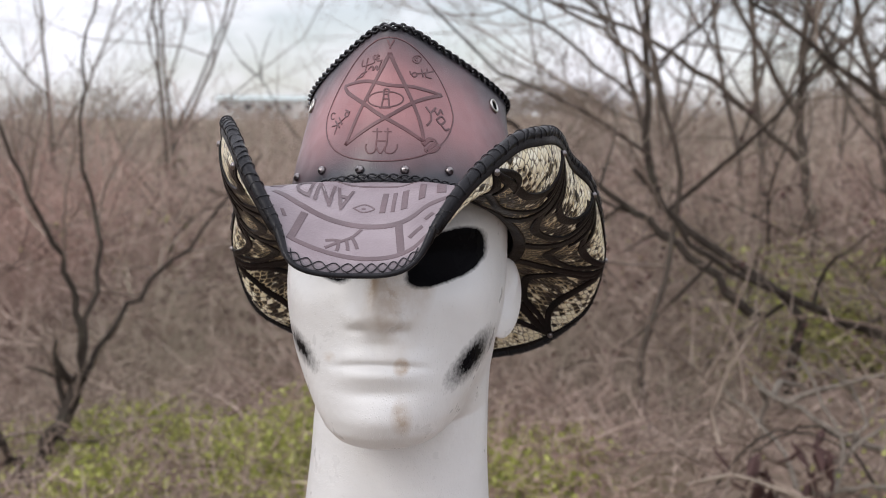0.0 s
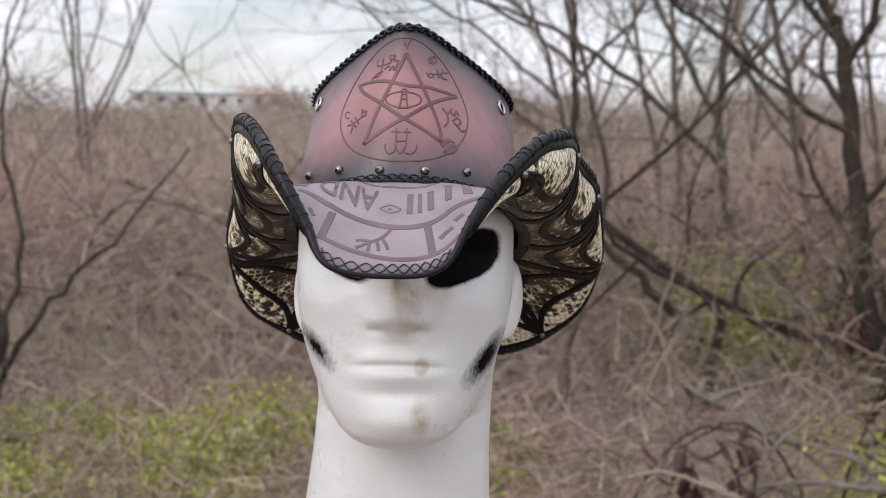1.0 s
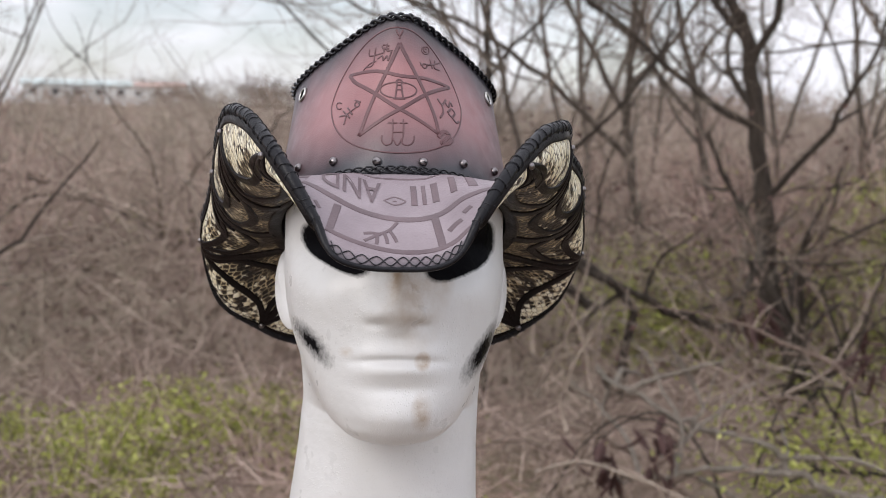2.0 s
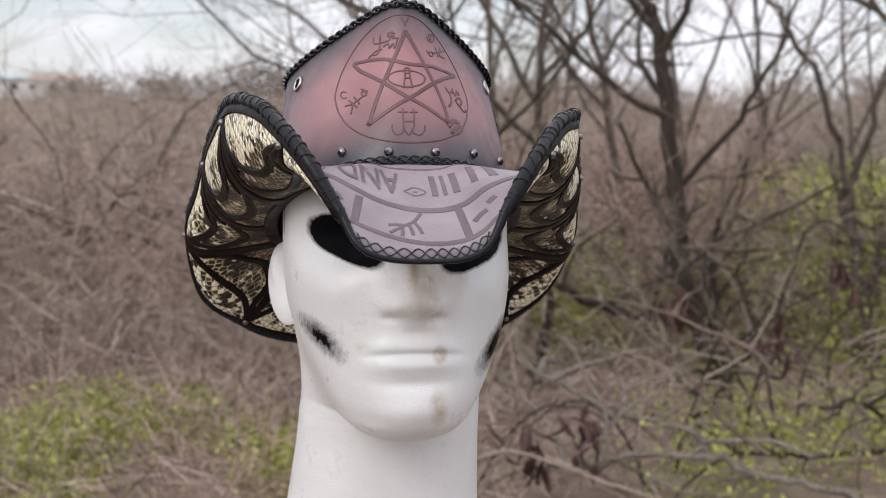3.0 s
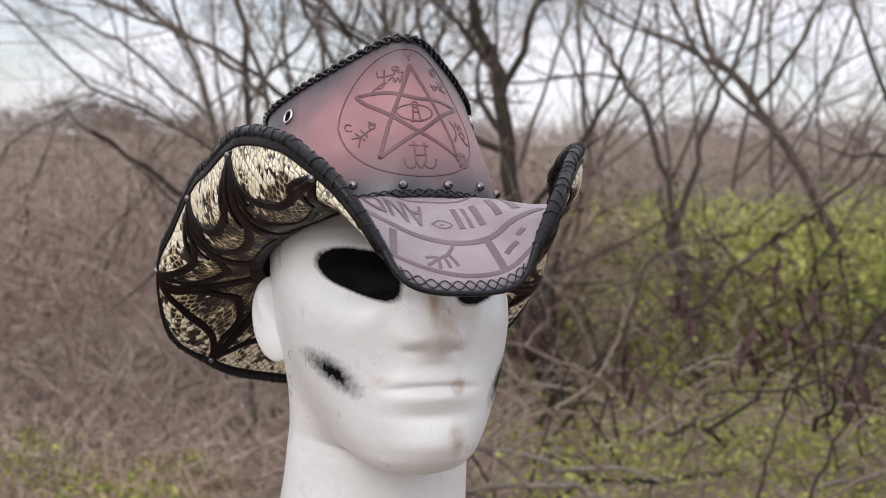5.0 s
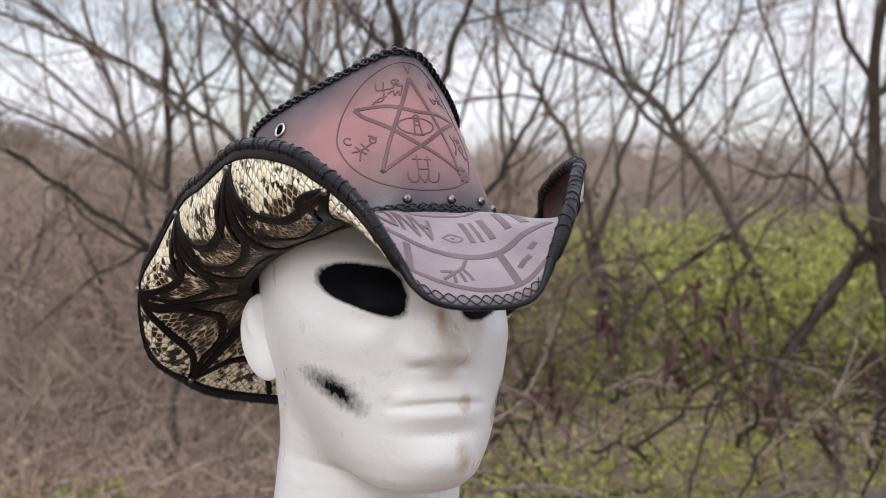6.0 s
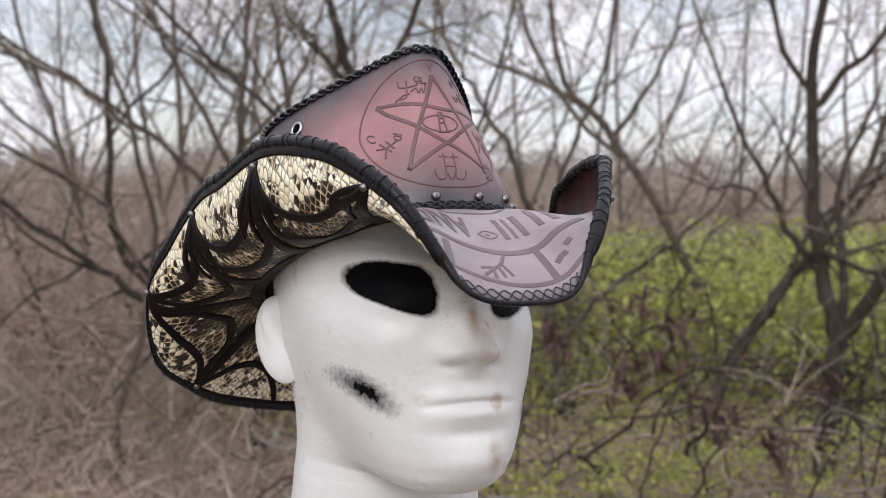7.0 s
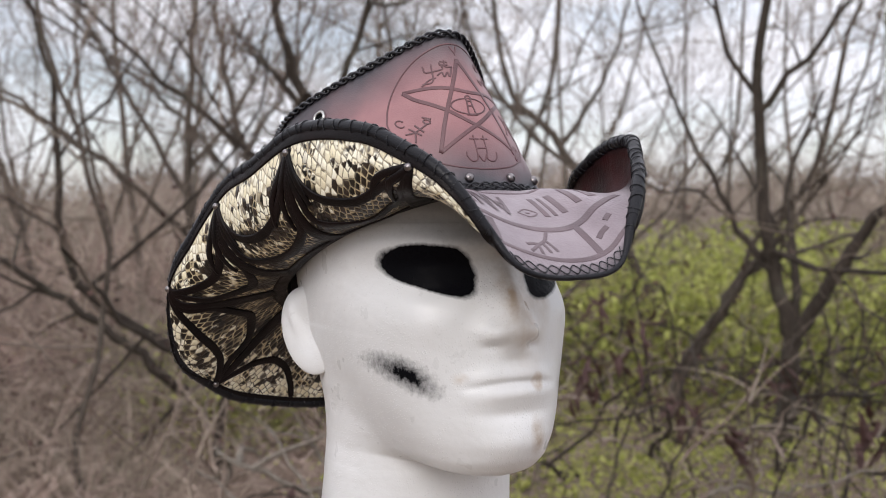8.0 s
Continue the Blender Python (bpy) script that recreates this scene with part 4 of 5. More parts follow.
def bare_tree(seed, limbs, depth=3, count=6, material=BARK, label="bare grey-brown tree with many thin twigs"):
    """limbs: rows of (path points, radius at foot, radius at tip)."""
    rng = np.random.default_rng(seed)
    thick, thin = Wood(), Wood()
    root = np.array(limbs[0][0][0], float)
    for pts, r0, r1 in limbs:
        pts = np.asarray(pts, float) - root
        path = hermite(np.linspace(0, 1, len(pts)), pts, np.linspace(0, 1, len(pts) * 4))
        path[1:-1] += rng.normal(0, 0.012, path[1:-1].shape)
        r0, r1 = 0.72 * r0, 0.72 * r1
        thick.limb(path, r0, r1, 10)
        sprout(rng, thick, thin, path, r0, r1, depth, 0.75, count, 0.3)
    tree = new("bare_tree")
    tree.location = root
    thick.build("trunk", material, tree)
    thin.build("crown", TWIG, tree)
    return tagged(tree, label, "tree", "bare trees on the slope")


def late(az, el, d):
    """The same from the walk's end."""
    return polar(az, el, d) + np.array((-0.45, 0.17, -0.03))


def mid(az, el, d):
    """The same from the walk's middle."""
    return polar(az + 0.8, el, d) + np.array((-0.222, 0.05, 0.0))


def rooted(p):
    """The place brought down into the ground."""
    q = np.array(p, float)
    q[2] = float(ground_z(q[0], q[1])) - 0.08
    return q


def foot(az, d):
    p = polar(az, 0, d)
    p[2] = ground_z(p[0], p[1]) - 0.08
    return p


bare_tree(11, [
    ([foot(-20.6, 4.9), polar(-20.2, -17.6, 4.9), polar(-19.2, -14.9, 4.9), polar(-17.8, -12.2, 4.95)], 0.070, 0.040),
    ([polar(-17.8, -12.2, 4.95), polar(-17.9, -9.5, 4.9), polar(-18.8, -6.2, 4.9), polar(-20.2, -2.6, 4.85), polar(-22, 2, 4.8)], 0.026, 0.007),
    ([polar(-17.9, -12.4, 4.95), polar(-15.6, -9.0, 5.1), polar(-12.6, -6.2, 5.2), polar(-9, -1.8, 5.4)], 0.022, 0.006),
    ([polar(-17.8, -12, 4.95), polar(-16.8, -6, 5.2), polar(-17.4, 0, 5.3), polar(-16.4, 6.5, 5.3)], 0.020, 0.005),
    ([polar(-20.1, -17.4, 4.9), polar(-21.2, -15.4, 4.8), polar(-23, -13, 4.7)], 0.030, 0.012)], 2, 5, DARK_BARK, "dark leaning bare tree forking low on the slope")
bare_tree(12, [
    ([rooted(mid(30.8, -18, 6.3)), mid(30.0, -16.4, 6.4), mid(28.2, -13.8, 6.6), mid(26.3, -10.6, 6.8), mid(25.2, -7.6, 6.8), mid(24.8, -3.8, 6.8), mid(24.0, 1.8, 6.8), mid(23.2, 5.0, 6.8)], 0.120, 0.052),
    ([mid(24.4, -0.5, 6.8), mid(21.6, 1.2, 6.7), mid(18.6, 3.6, 6.6), mid(14, 7.5, 6.4), mid(9, 11.5, 6.3)], 0.034, 0.009),
    ([mid(23.2, 4.8, 6.8), mid(22.0, 8, 6.8), mid(21.5, 13, 6.9), mid(22, 20, 7)], 0.044, 0.014),
    ([mid(23.8, 2.4, 6.8), mid(25.4, 6.5, 6.7), mid(26.8, 11, 6.6), mid(28, 17, 6.5)], 0.036, 0.011),
    ([mid(24.8, -3.8, 6.8), mid(27.5, -0.5, 6.7), mid(29.5, 3.5, 6.6), mid(31, 9, 6.5)], 0.030, 0.009),
    ([mid(26.1, -10.4, 6.8), mid(22.3, -9.9, 6.4), mid(19.4, -9.0, 6.1), mid(14.5, -6.5, 5.7), mid(11, -2.5, 5.5)], 0.048, 0.012)], 3, 6, DARK_BARK)
bare_tree(13, [
    ([foot(10.2, 5.6), polar(10, -12, 5.6), polar(11.6, -4, 5.6), polar(10.2, 3, 5.5), polar(8.5, 9, 5.5), polar(9, 15, 5.5)], 0.026, 0.009),
    ([polar(10.6, 2, 5.5), polar(7, 4.6, 5.5), polar(2, 7.5, 5.4), polar(-4, 10, 5.3)], 0.016, 0.005)], 2, 5, BARK, "slender grey-brown bare sapling with crooked twigs")
bare_tree(14, [
    ([rooted(mid(36, -17, 7.4)), mid(35.2, -14.5, 7.4), mid(34.2, -10.5, 7.5), mid(33.2, -6.5, 7.6), mid(32.7, -3.5, 7.6)], 0.075, 0.048),
    ([mid(32.7, -3.6, 7.6), mid(33.5, -1.2, 7.6), mid(34.2, 2.0, 7.6), mid(35.8, 6, 7.6), mid(36.5, 14, 7.6)], 0.034, 0.012),
    ([mid(32.7, -3.6, 7.6), mid(31.3, 1.2, 7.5), mid(29.6, 4.0, 7.4), mid(28, 6.5, 7.4), mid(26.5, 13, 7.4)], 0.032, 0.010),
    ([mid(33.6, -8, 7.6), mid(37, -4.5, 7.4), mid(40.5, -1.6, 7.3), mid(44, 3.4, 7.2)], 0.030, 0.009)], 3, 4)
base = late(49.7, -13, 6.2)
base[2] = float(ground_z(base[0], base[1])) - 0.08
bare_tree(15, [
    ([base, late(49.6, -9.9, 6.2), late(49.9, -7.0, 6.2), late(48.9, -3, 6.2), late(48.2, 4, 6.2), late(48.8, 11, 6.2), late(49, 22, 6.2)], 0.085, 0.018),
    ([late(49.8, -7.4, 6.2), late(51.6, -4.2, 6.1), late(53.9, -0.8, 6.0), late(57, 2.5, 5.9), late(60, 8, 5.8)], 0.060, 0.018),
    ([late(48.9, -3.5, 6.2), late(47.6, -2.2, 6.2), late(46.5, 0.5, 6.2), late(44.5, 4, 6.3), late(42, 11, 6.4)], 0.034, 0.009),
    ([late(48.2, 4, 6.2), late(51, 7, 6.1), late(54, 12, 6)], 0.030, 0.009)], 3, 5, DARK_BARK, "stout dark bare tree forking above a green thicket")
base = late(43.5, -13, 7.2)
base[2] = float(ground_z(base[0], base[1])) - 0.08
bare_tree(16, [
    ([base, late(44.6, -9, 7.2), late(45.6, -7.1, 7.2), late(47.0, -4.8, 7.1), late(48.6, -2.5, 7.0), late(51, 2, 6.9), late(53, 9, 6.8)], 0.075, 0.016)], 3, 5)
bare_tree(17, [
    ([foot(41.5, 9.0), polar(40.5, -5, 9.0), late(38.8, 2.6, 9.0), late(36.5, 5.2, 9.0), late(35.4, 10, 9.0), late(35, 18, 9.0)], 0.065, 0.014),
    ([late(38.8, 2.6, 9.0), late(41.0, 6, 8.9), late(43, 12, 8.9)], 0.034, 0.009)], 3, 6)
bare_tree(18, [
    ([foot(17, 6.2), polar(17, -9, 6.2), late(15, -3.7, 6.2), late(14.4, 3.8, 6.2), late(13.6, 8, 6.2), late(12, 13, 6.2)], 0.042, 0.012),
    ([late(20.2, -9.3, 6.0), late(17.5, -7.2, 6.0), late(14.5, -4.6, 6.0), late(11, -2.2, 6.0), late(7, 0.5, 6.0)], 0.040, 0.014)], 2, 6, DARK_BARK)
bare_tree(19, [
    ([foot(18.5, 8.6), polar(18, -6, 8.6), polar(17.2, 0, 8.6), polar(17.5, 6, 8.6), polar(18, 14, 8.6)], 0.07, 0.016),
    ([polar(17.6, -2.5, 8.6), polar(13.5, 1.5, 8.3), polar(8.5, 4.5, 8.0), polar(3, 6.5, 7.8), polar(-2, 7.5, 7.6)], 0.035, 0.008),
    ([polar(17.2, 0, 8.6), polar(14.6, 4.5, 8.5), polar(12, 9, 8.4), polar(10, 14, 8.4)], 0.032, 0.008),
    ([polar(17.3, 1.5, 8.6), polar(20, 5, 8.6), polar(22, 11, 8.6)], 0.035, 0.01)], 3, 6, BARK, "slim bare tree with a wide fan of fine twigs")
bare_tree(20, [
    ([foot(22, 9.4), polar(21.5, -4, 9.4), polar(20, 3, 9.4), polar(19, 9, 9.4), polar(18.5, 15, 9.4)], 0.06, 0.014),
    ([polar(20.6, 0, 9.4), polar(16.5, 4.5, 9.2), polar(12.5, 7.5, 9.0), polar(8, 10, 8.8)], 0.03, 0.008),
    ([polar(20.2, 2, 9.4), polar(22.5, 6, 9.4), polar(24.5, 12, 9.4)], 0.03, 0.008)], 3, 6, BARK, "slim bare tree with a wide fan of fine twigs")
bare_tree(21, [
    ([foot(11, 10.5), polar(10.5, -3, 10.5), polar(9, 2.5, 10.5), polar(7.5, 7, 10.5), polar(7, 13, 10.5)], 0.05, 0.012),
    ([polar(9.4, 1.0, 10.5), polar(5, 4.5, 10.3), polar(0, 6.5, 10.0), polar(-5, 7.5, 9.8)], 0.026, 0.007),
    ([polar(8.4, 4.5, 10.5), polar(4, 8, 10.3), polar(-1, 10.5, 10.0)], 0.022, 0.006)], 3, 6, BARK, "slim bare tree with a wide fan of fine twigs")
rng = np.random.default_rng(77)
for k in range(25):
    az = (-24 + 14 * rng.random()) if k < 3 else 8 + 56 * ((k - 3 + rng.random()) / 22)
    d = rng.uniform(11, 21)
    top = rng.uniform(9, 17)
    lean = rng.uniform(-2, 2)
    bare_tree(100 + k, [
        ([foot(az, d), polar(az + lean * 0.3, -2, d), polar(az + lean, top * 0.5, d), polar(az + lean * 0.7, top, d)], rng.uniform(0.040, 0.072), 0.010),
        ([polar(az + lean * 0.3, -1.5, d), polar(az + lean + 3.0, 4, d), polar(az + lean + 5, 11, d)], 0.036, 0.009)], 3, 5, FAR_BARK)

# ---- brush, leaves and the far wood ----


def sticks(rng, base, way, length, width, rings=3):
    """Thin three-sided twigs as one mesh: verts and faces from arrays."""
    n = len(base)
    way = way / np.linalg.norm(way, axis=1)[:, None]
    bend = rng.normal(0, 0.16, (n, 3))
    a = np.cross(way, rng.normal(0, 1, (n, 3)))
    a /= np.linalg.norm(a, axis=1)[:, None]
    b = np.cross(way, a)
    rows = []
    for q, w in (((0, 1.0), (0.5, 0.75), (1.0, 0.25)) if rings == 3 else ((0, 1.0), (1.0, 0.4))):
        c = base + way * (length * q)[:, None] + bend * (length * q * q)[:, None]
        for ang in (0, 2.0944, 4.18879):
            rows.append(c + (a * math.cos(ang) + b * math.sin(ang)) * (width * w)[:, None])
    v = np.stack(rows, 1).reshape(-1, 3)
    o = np.arange(n)[:, None] * 3 * rings
    pat = np.array([(i + j, i + (j + 1) % 3, i + 3 + (j + 1) % 3, i + 3 + j) for i in range(0, 3 * rings - 3, 3) for j in range(3)])
    return v, (o[:, :, None] + pat[None]).reshape(-1, 4)


def bulk(name, v, f, material, label, category):
    me = bpy.data.meshes.new(name)
    f = np.asarray(f)
    me.vertices.add(len(v))
    me.vertices.foreach_set("co", np.asarray(v, dtype=np.float32).ravel())
    me.loops.add(f.size)
    me.loops.foreach_set("vertex_index", f.ravel().astype(np.int32))
    me.polygons.add(len(f))
    me.polygons.foreach_set("loop_start", np.arange(len(f), dtype=np.int32) * f.shape[1])
    me.update(calc_edges=True)
    me.materials.append(material)
    return tagged(new(name, me), label, category, kind="stuff")


def scatter(rng, n, d0, d1, az0, az1, power=1.0):
    d = d0 * (d1 / d0) ** (rng.random(n) ** power)
    az = np.radians(rng.uniform(az0, az1, n))
    return d * np.sin(az), d * np.cos(az), d


def clumped(rng, n, clumps, d0, d1, az0, az1, spread):
    x, y, d = scatter(rng, clumps, d0, d1, az0, az1)
    i = rng.integers(0, clumps, n)
    return x[i] + rng.normal(0, spread, n) * np.sqrt(d[i] / 8), y[i] + rng.normal(0, spread, n) * np.sqrt(d[i] / 8), d[i], i


def brush(seed, name, n, clumps, d0, d1, az0, az1, tall, material, label):
    rng = np.random.default_rng(seed)
    x, y, d, i = clumped(rng, n, clumps, d0, d1, az0, az1, 0.55)
    hgt = (0.5 + rng.random(clumps))[i] * tall
    z = ground_z(x, y) + rng.random(n) ** 1.3 * hgt * 0.75
    way = np.stack([rng.normal(0, 0.85, n), rng.normal(0, 0.7, n), np.abs(rng.normal(0.5, 0.5, n))], 1)
    v, f = sticks(rng, np.stack([x, y, z], 1), way, hgt * rng.uniform(0.25, 0.75, n), 0.0016 + 0.00034 * d * rng.uniform(0.6, 1.4, n), 2)
    return bulk(name, v, f, material, label, "brush")


brush(1, "near_brush", 3000, 90, 7.6, 12, 8, 70, 0.9, TWIG, "tangled bare grey-brown twigs of the near scrub")
brush(6, "slope_brush", 12000, 150, 5.8, 9.5, -34, 14, 0.50, BRUSH, "low reddish brown dry stalks on the near slope")
brush(7, "low_stalks", 7000, 120, 4.1, 6.0, -32, 16, 0.28, BRUSH, "short dry stalks and twigs along the near ground")
brush(2, "brown_brush", 32000, 380, 7, 28, -34, 30, 1.15, BRUSH, "dense reddish brown leafless brush on the slope")
brush(5, "thicket_brush", 16000, 160, 16, 30, 28, 74, 1.20, FAR_BRUSH, "dry brown brush behind the green thicket")
brush(3, "far_brush", 40000, 520, 26, 110, -36, 76, 2.0, FAR_BRUSH, "far brown scrub and bare woodland")
brush(4, "far_woods", 16000, 90, 120, 330, -36, 76, 5.0, TWIG, "hazy bare trees along the far ridge")


def arching_stems(seed, name, n, d0, d1, az0, az1, long, thick, material, label):
    """Crooked arching stems of the scrub, each with a few side shoots."""
    rng = np.random.default_rng(seed)
    wood = Wood()
    x, y, d = scatter(rng, n, d0, d1, az0, az1)
    for i in range(n):
        base = np.array((x[i], y[i], float(ground_z(x[i], y[i])) + rng.random() * 0.5))
        way = np.array((rng.normal(0, 0.9), rng.normal(0, 0.6), rng.uniform(0.25, 1.2)))
        r = thick * rng.uniform(0.5, 1.3)
        path = wander(rng, base, way, long * rng.uniform(0.5, 1.3), 0.20, 9, -0.06)
        wood.limb(path, r, r * 0.3, 4)
        for k in range(4):
            j = rng.integers(2, 9)
            sub = wander(rng, path[j], path[j] - path[j - 1] + rng.normal(0, 0.12, 3), long * rng.uniform(0.15, 0.45), 0.2, 4)
            wood.limb(sub, r * 0.5, r * 0.15, 3)
    return tagged(wood.build(name, material), label, "brush", kind="stuff")


arching_stems(31, "scrub_stems", 420, 7.2, 16, -32, 72, 1.5, 0.010, TWIG, "crooked grey stems arching through the brown brush")
arching_stems(32, "dark_stems", 330, 7.6, 19, -32, 72, 1.7, 0.011, DARK_BARK, "dark crooked stems standing in the brush")
arching_stems(33, "low_tangle", 150, 4.0, 6.0, 12, 70, 0.8, 0.008, TWIG, "low tangle of pale dead branches near the ground")
arching_stems(34, "thicket_stems", 80, 4.6, 7.8, 24, 66, 1.1, 0.011, DARK_BARK, "dark crooked branches leaning through the thicket edge")


def fallen_branch(seed, pts, r0, r1):
    """A pale crooked dead branch lying across the foot of the scrub."""
    rng = np.random.default_rng(seed)
    pts = np.asarray(pts, float)
    root = pts[0].copy()
    wood = Wood()
    path = hermite(np.linspace(0, 1, len(pts)), pts - root, np.linspace(0, 1, len(pts) * 6))
    path[1:-1] += rng.normal(0, 0.009, path[1:-1].shape)
    wood.limb(path, r0, r1, 8)
    thing = new("dead_branch")
    thing.location = root
    wood.build("bough", PALE_WOOD, thing)
    for k in range(6):
        j = rng.integers(3, len(path) - 2)
        twig = Wood()
        sub = wander(rng, path[j], path[j + 1] - path[j] + rng.normal(0, 0.06, 3), rng.uniform(0.25, 0.6), 0.22, 7)
        twig.limb(sub, r1 * 0.9, r1 * 0.25, 5)
        twig.build("twig", PALE_WOOD, thing)
    return tagged(thing, "pale crooked dead branch lying in the green undergrowth", "branch", "dead branches on the ground")


fallen_branch(51, [mid(17.5, -12.4, 4.6), mid(18.4, -13.1, 4.5), mid(22.2, -14.8, 4.4), mid(26.3, -15.6, 4.4), mid(27.6, -16.7, 4.3), mid(30.2, -17.5, 4.3), mid(34, -17.8, 4.3)], 0.008, 0.016)
fallen_branch(52, [mid(18.2, -18.0, 4.2), mid(20.8, -17.6, 4.2), mid(23.9, -16.9, 4.2), mid(27.3, -16.8, 4.3)], 0.006, 0.013)
fallen_branch(53, [mid(21.0, -16.6, 4.3), mid(22.4, -15.4, 4.3), mid(22.8, -13.8, 4.35), mid(21.4, -11.8, 4.4)], 0.010, 0.005)
fallen_branch(54, [late(43.5, -15.4, 4.6), late(47, -14.2, 4.6), late(50.5, -13.9, 4.7), late(55, -12.2, 4.8)], 0.012, 0.005)
fallen_branch(55, [late(40, -17.4, 4.4), late(44, -16.3, 4.4), late(48, -16.6, 4.4), late(52, -15.4, 4.5), late(56, -15.8, 4.6)], 0.013, 0.006)


def leaves(seed, name, n, clumps, d0, d1, az0, az1, low, high, size, material, label, spread=0.45):
    rng = np.random.default_rng(seed)
    x, y, d, i = clumped(rng, n, clumps, d0, d1, az0, az1, spread)
    z = ground_z(x, y) + low + (high - low) * rng.random(n) ** 1.2 * (0.4 + 0.6 * rng.random(clumps))[i]
    c = np.stack([x, y, z], 1)
    a = rng.normal(0, 1, (n, 3))
    a /= np.linalg.norm(a, axis=1)[:, None]
    b = np.cross(a, rng.normal(0, 1, (n, 3)))
    b /= np.linalg.norm(b, axis=1)[:, None]
    m = np.cross(a, b)
    s = (size * rng.uniform(0.6, 1.4, n))[:, None]
    v = np.stack([c - a * s, c + b * s * 0.5 + m * s * 0.18, c + a * s, c - b * s * 0.5 + m * s * 0.18], 1).reshape(-1, 3)
    o = np.arange(n)[:, None, None] * 4
    return bulk(name, v, (o + np.array([[[0, 1, 2], [0, 2, 3]]])).reshape(-1, 3), material, label, "leaves")


leaves(21, "low_leaves", 17000, 19, 4.3, 5.3, -25, 14, 0.02, 0.30, 0.0135, GREEN_LEAF, "low yellow-green leafy shrubs along the ground", 0.17)
leaves(26, "thicket_edge", 18000, 80, 4.4, 8.0, 24, 72, 0.0, 0.34, 0.0150, GREEN_LEAF, "bright yellow-green leaves along the foot of the thicket", 0.3)
leaves(25, "shrub_leaves", 15000, 34, 7.2, 10.0, 15, 34, 0.0, 0.80, 0.0200, GREEN_LEAF, "loose yellow-green shrubs among bare stems", 0.28)
leaves(22, "green_thicket", 105000, 210, 8.4, 15, 29, 74, 0.0, 1.35, 0.032, GREEN_LEAF, "yellow-green honeysuckle thicket under the bare trees")
leaves(23, "scattered_leaves", 9000, 160, 9, 26, -30, 40, 0.0, 0.9, 0.028, GREEN_LEAF, "thin green leaves scattered through the brown brush")
leaves(24, "withered_leaves", 5000, 220, 5.5, 12, 4, 66, 0.0, 1.8, 0.018, DRY_LEAF, "dry purple-brown leaves left on the twigs", 0.18)


def far_building(az, d, wide, tall, roof_tone, label):
    """A long low building on the far ridge: walls, pitched roof and a row of windows."""
    thing = new("far_building")
    q = polar(az, 0, d)
    thing.matrix_world = pose(q[0], q[1], float(ground_z(q[0], q[1])) + 1.0, 0, 0, -az)
    w, h, t = wide / 2, tall, 4.0
    wall = Mat("pale_render", 0.8)
    wall.set(Base_Color=wall.ramp(wall.noise(0.4, 4), (0.3, (0.55, 0.56, 0.55)), (0.7, (0.72, 0.73, 0.72))))
    roof = Mat("roof_sheet", 0.7)
    roof.set(Base_Color=roof.ramp(roof.noise(0.5, 4), (0.3, tuple(0.8 * c for c in roof_tone)), (0.7, roof_tone)))
    glass = Mat("dark_glass", 0.15)
    glass.set(Base_Color=(0.06, 0.07, 0.08, 1))
    v = [(x, y, z) for z in (-3, h) for x, y in ((-w, -t), (w, -t), (w, t), (-w, t))] + [(-w, 0, h * 1.3), (w, 0, h * 1.3)]
    mesh_ob("wall", v, [(0, 1, 5, 4), (1, 2, 6, 5), (2, 3, 7, 6), (3, 0, 4, 7), (4, 8, 7), (5, 6, 9)], wall.m, thing, smooth=False)
    o = 0.5
    v = [(x, y, z + e) for e in (0.02, 0.25) for x, y, z in ((-w - o, -t - o, h * 0.97), (w + o, -t - o, h * 0.97), (w + o, 0, h * 1.3), (-w - o, 0, h * 1.3), (w + o, t + o, h * 0.97), (-w - o, t + o, h * 0.97))]
    mesh_ob("roof", v, [(0, 1, 2, 3), (3, 2, 4, 5), (6, 9, 8, 7), (9, 11, 10, 8), (0, 6, 7, 1), (5, 4, 10, 11), (0, 3, 9, 6), (3, 5, 11, 9), (1, 7, 8, 2), (2, 8, 10, 4)], roof.m, thing, smooth=False)
    n = int(wide / 4)
    for k in range(n):
        x = -w + (k + 0.5) * wide / n
        v = [(x + a, y, z) for y in (-t - 0.06, -t + 0.02) for a, z in ((-0.7, h * 0.35), (0.7, h * 0.35), (0.7, h * 0.75), (-0.7, h * 0.75))]
        mesh_ob("window", v, [(0, 1, 2, 3), (4, 7, 6, 5), (0, 4, 5, 1), (1, 5, 6, 2), (2, 6, 7, 3), (3, 7, 4, 0)], glass.m, thing, smooth=False)
    return tagged(thing, label, "building", "far buildings")


far_building(-8.6, 260, 22, 3.2, (0.46, 0.52, 0.51), "far pale building with a greenish metal roof")
far_building(-5.4, 300, 18, 3.6, (0.46, 0.33, 0.29), "far pale building with a reddish roof")


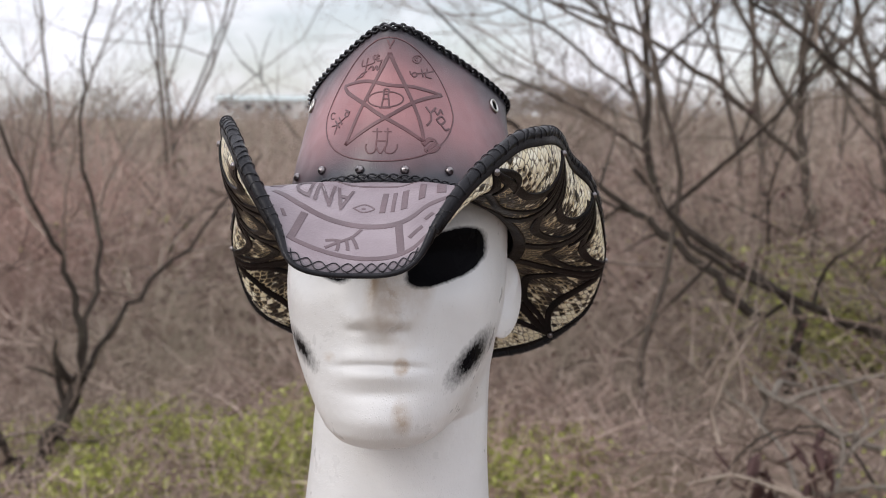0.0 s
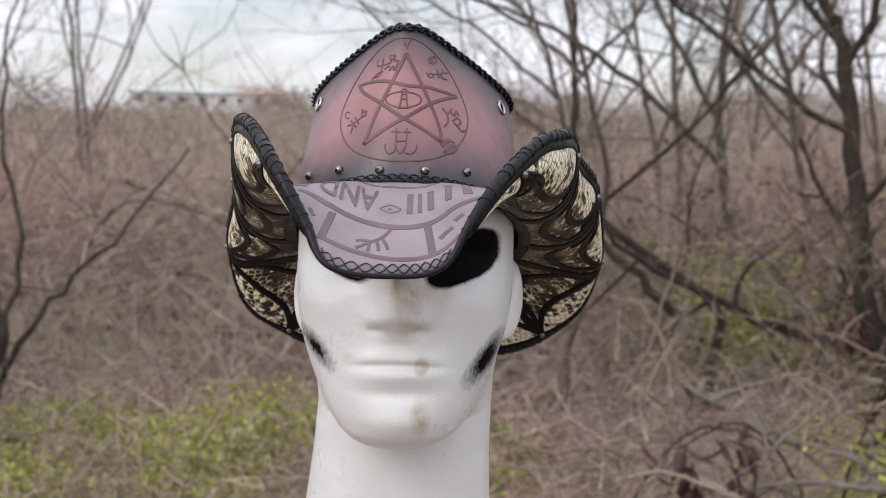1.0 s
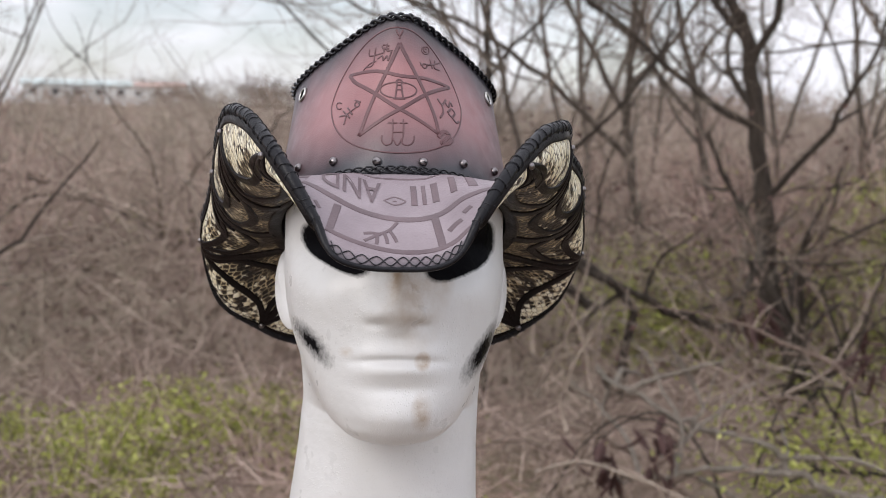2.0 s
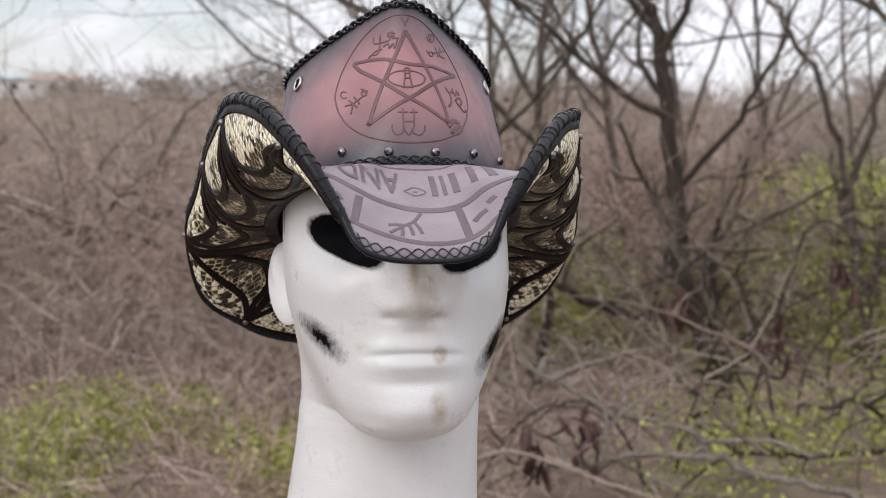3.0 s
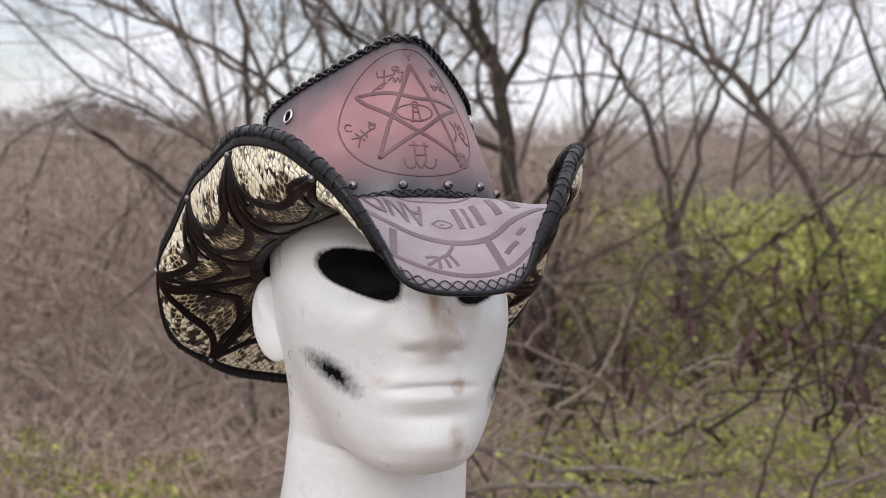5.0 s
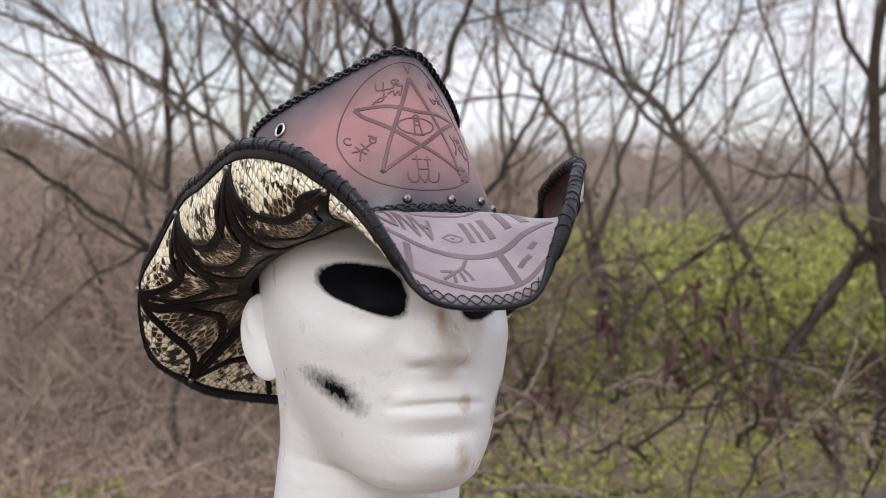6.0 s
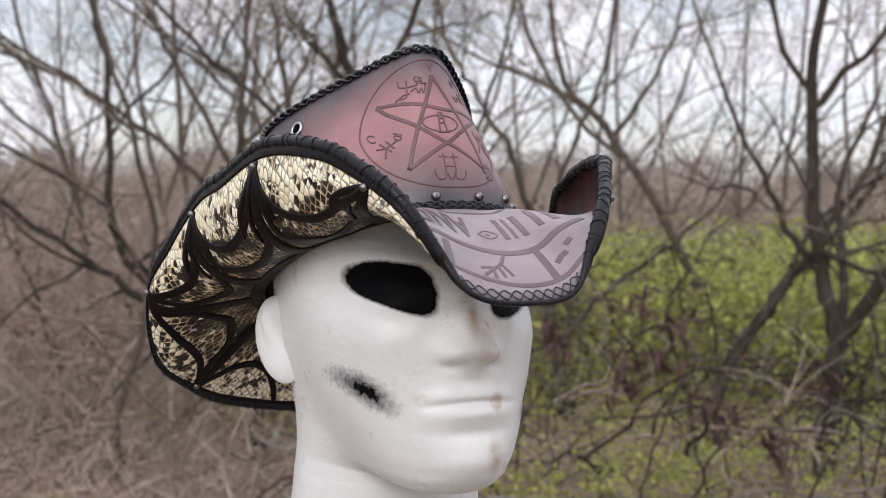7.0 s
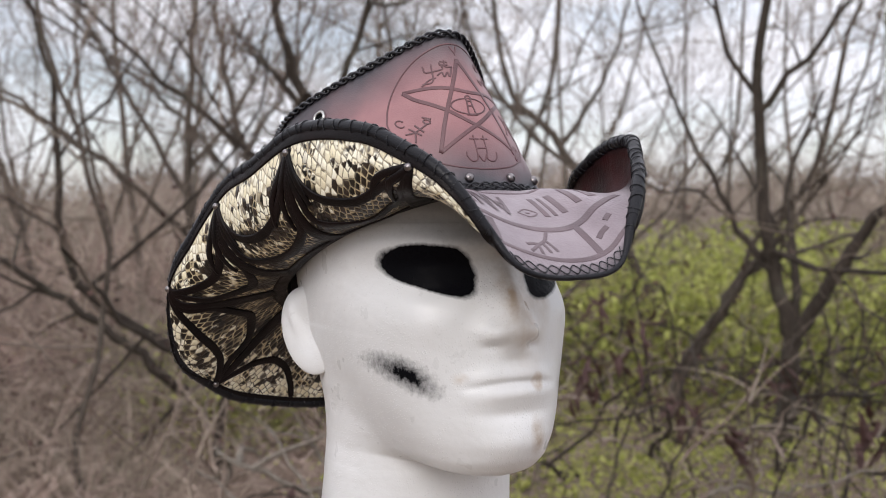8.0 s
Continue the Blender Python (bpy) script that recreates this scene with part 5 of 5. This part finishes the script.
def dead_cluster(seed, place, tall):
    """A hanging bunch of curled dead leaves on a thin stalk, dropped from a bent twig."""
    rng = np.random.default_rng(seed)
    thing = new("dead_leaf_bunch")
    thing.location = place
    wood = Wood()
    ground = float(ground_z(place[0], place[1])) - place[2]
    lean = rng.choice((-1, 1)) * rng.uniform(0.35, 0.6)
    arch = np.array(((lean, 0.1, ground - 0.03), (lean * 0.8, 0.08, 0.55 * ground + 0.5 * tall), (lean * 0.42, 0.03, tall * 1.12), (0.0, 0.0, tall), (-0.10 * np.sign(lean), 0.0, tall * 0.62)))
    stem = hermite(np.linspace(0, 1, 5), arch, np.linspace(0, 1, 22))
    stem[1:-1] += rng.normal(0, 0.006, stem[1:-1].shape)
    wood.limb(stem, 0.0075, 0.0022, 5)
    wood.build("stalk", DARK_BARK, thing)
    for k in range(13):
        base = np.array((rng.normal(-0.02, 0.045), rng.normal(0, 0.03), tall * rng.uniform(0.35, 0.95)))
        way = np.array((rng.normal(0, 0.5), rng.normal(0, 0.4), rng.uniform(-1.2, 0.2)))
        path = wander(rng, base, way, rng.uniform(0.09, 0.17), 0.2, 7)
        v, f = tube_data(path, 0.016 * np.sin(np.linspace(0.25, math.pi - 0.1, 8)), 6, False, 0.35)
        mesh_ob("leaf", v, f, DRY_LEAF, thing)
    return tagged(thing, "withered purple-brown leaves hanging from a bent stalk", "dead leaves", "dead leaf bunches")


for k, (az, d, z, tall) in enumerate(((16.3, 4.1, 0.07, 0.30), (19.0, 4.2, 0.10, 0.26), (23.5, 4.8, 0.52, 0.28), (34.5, 4.6, 0.50, 0.34), (37.0, 4.7, 0.62, 0.40), (39.5, 4.6, 0.42, 0.30), (45.0, 5.0, 0.45, 0.34), (28.5, 4.7, 0.40, 0.32), (31.5, 5.0, 0.62, 0.36), (42.0, 4.4, 0.30, 0.30), (48.5, 4.7, 0.35, 0.28), (51.5, 5.2, 0.55, 0.36), (36.0, 5.4, 0.80, 0.34))):
    q = polar(az, 0, d)
    dead_cluster(400 + k, (q[0], q[1], z), tall)
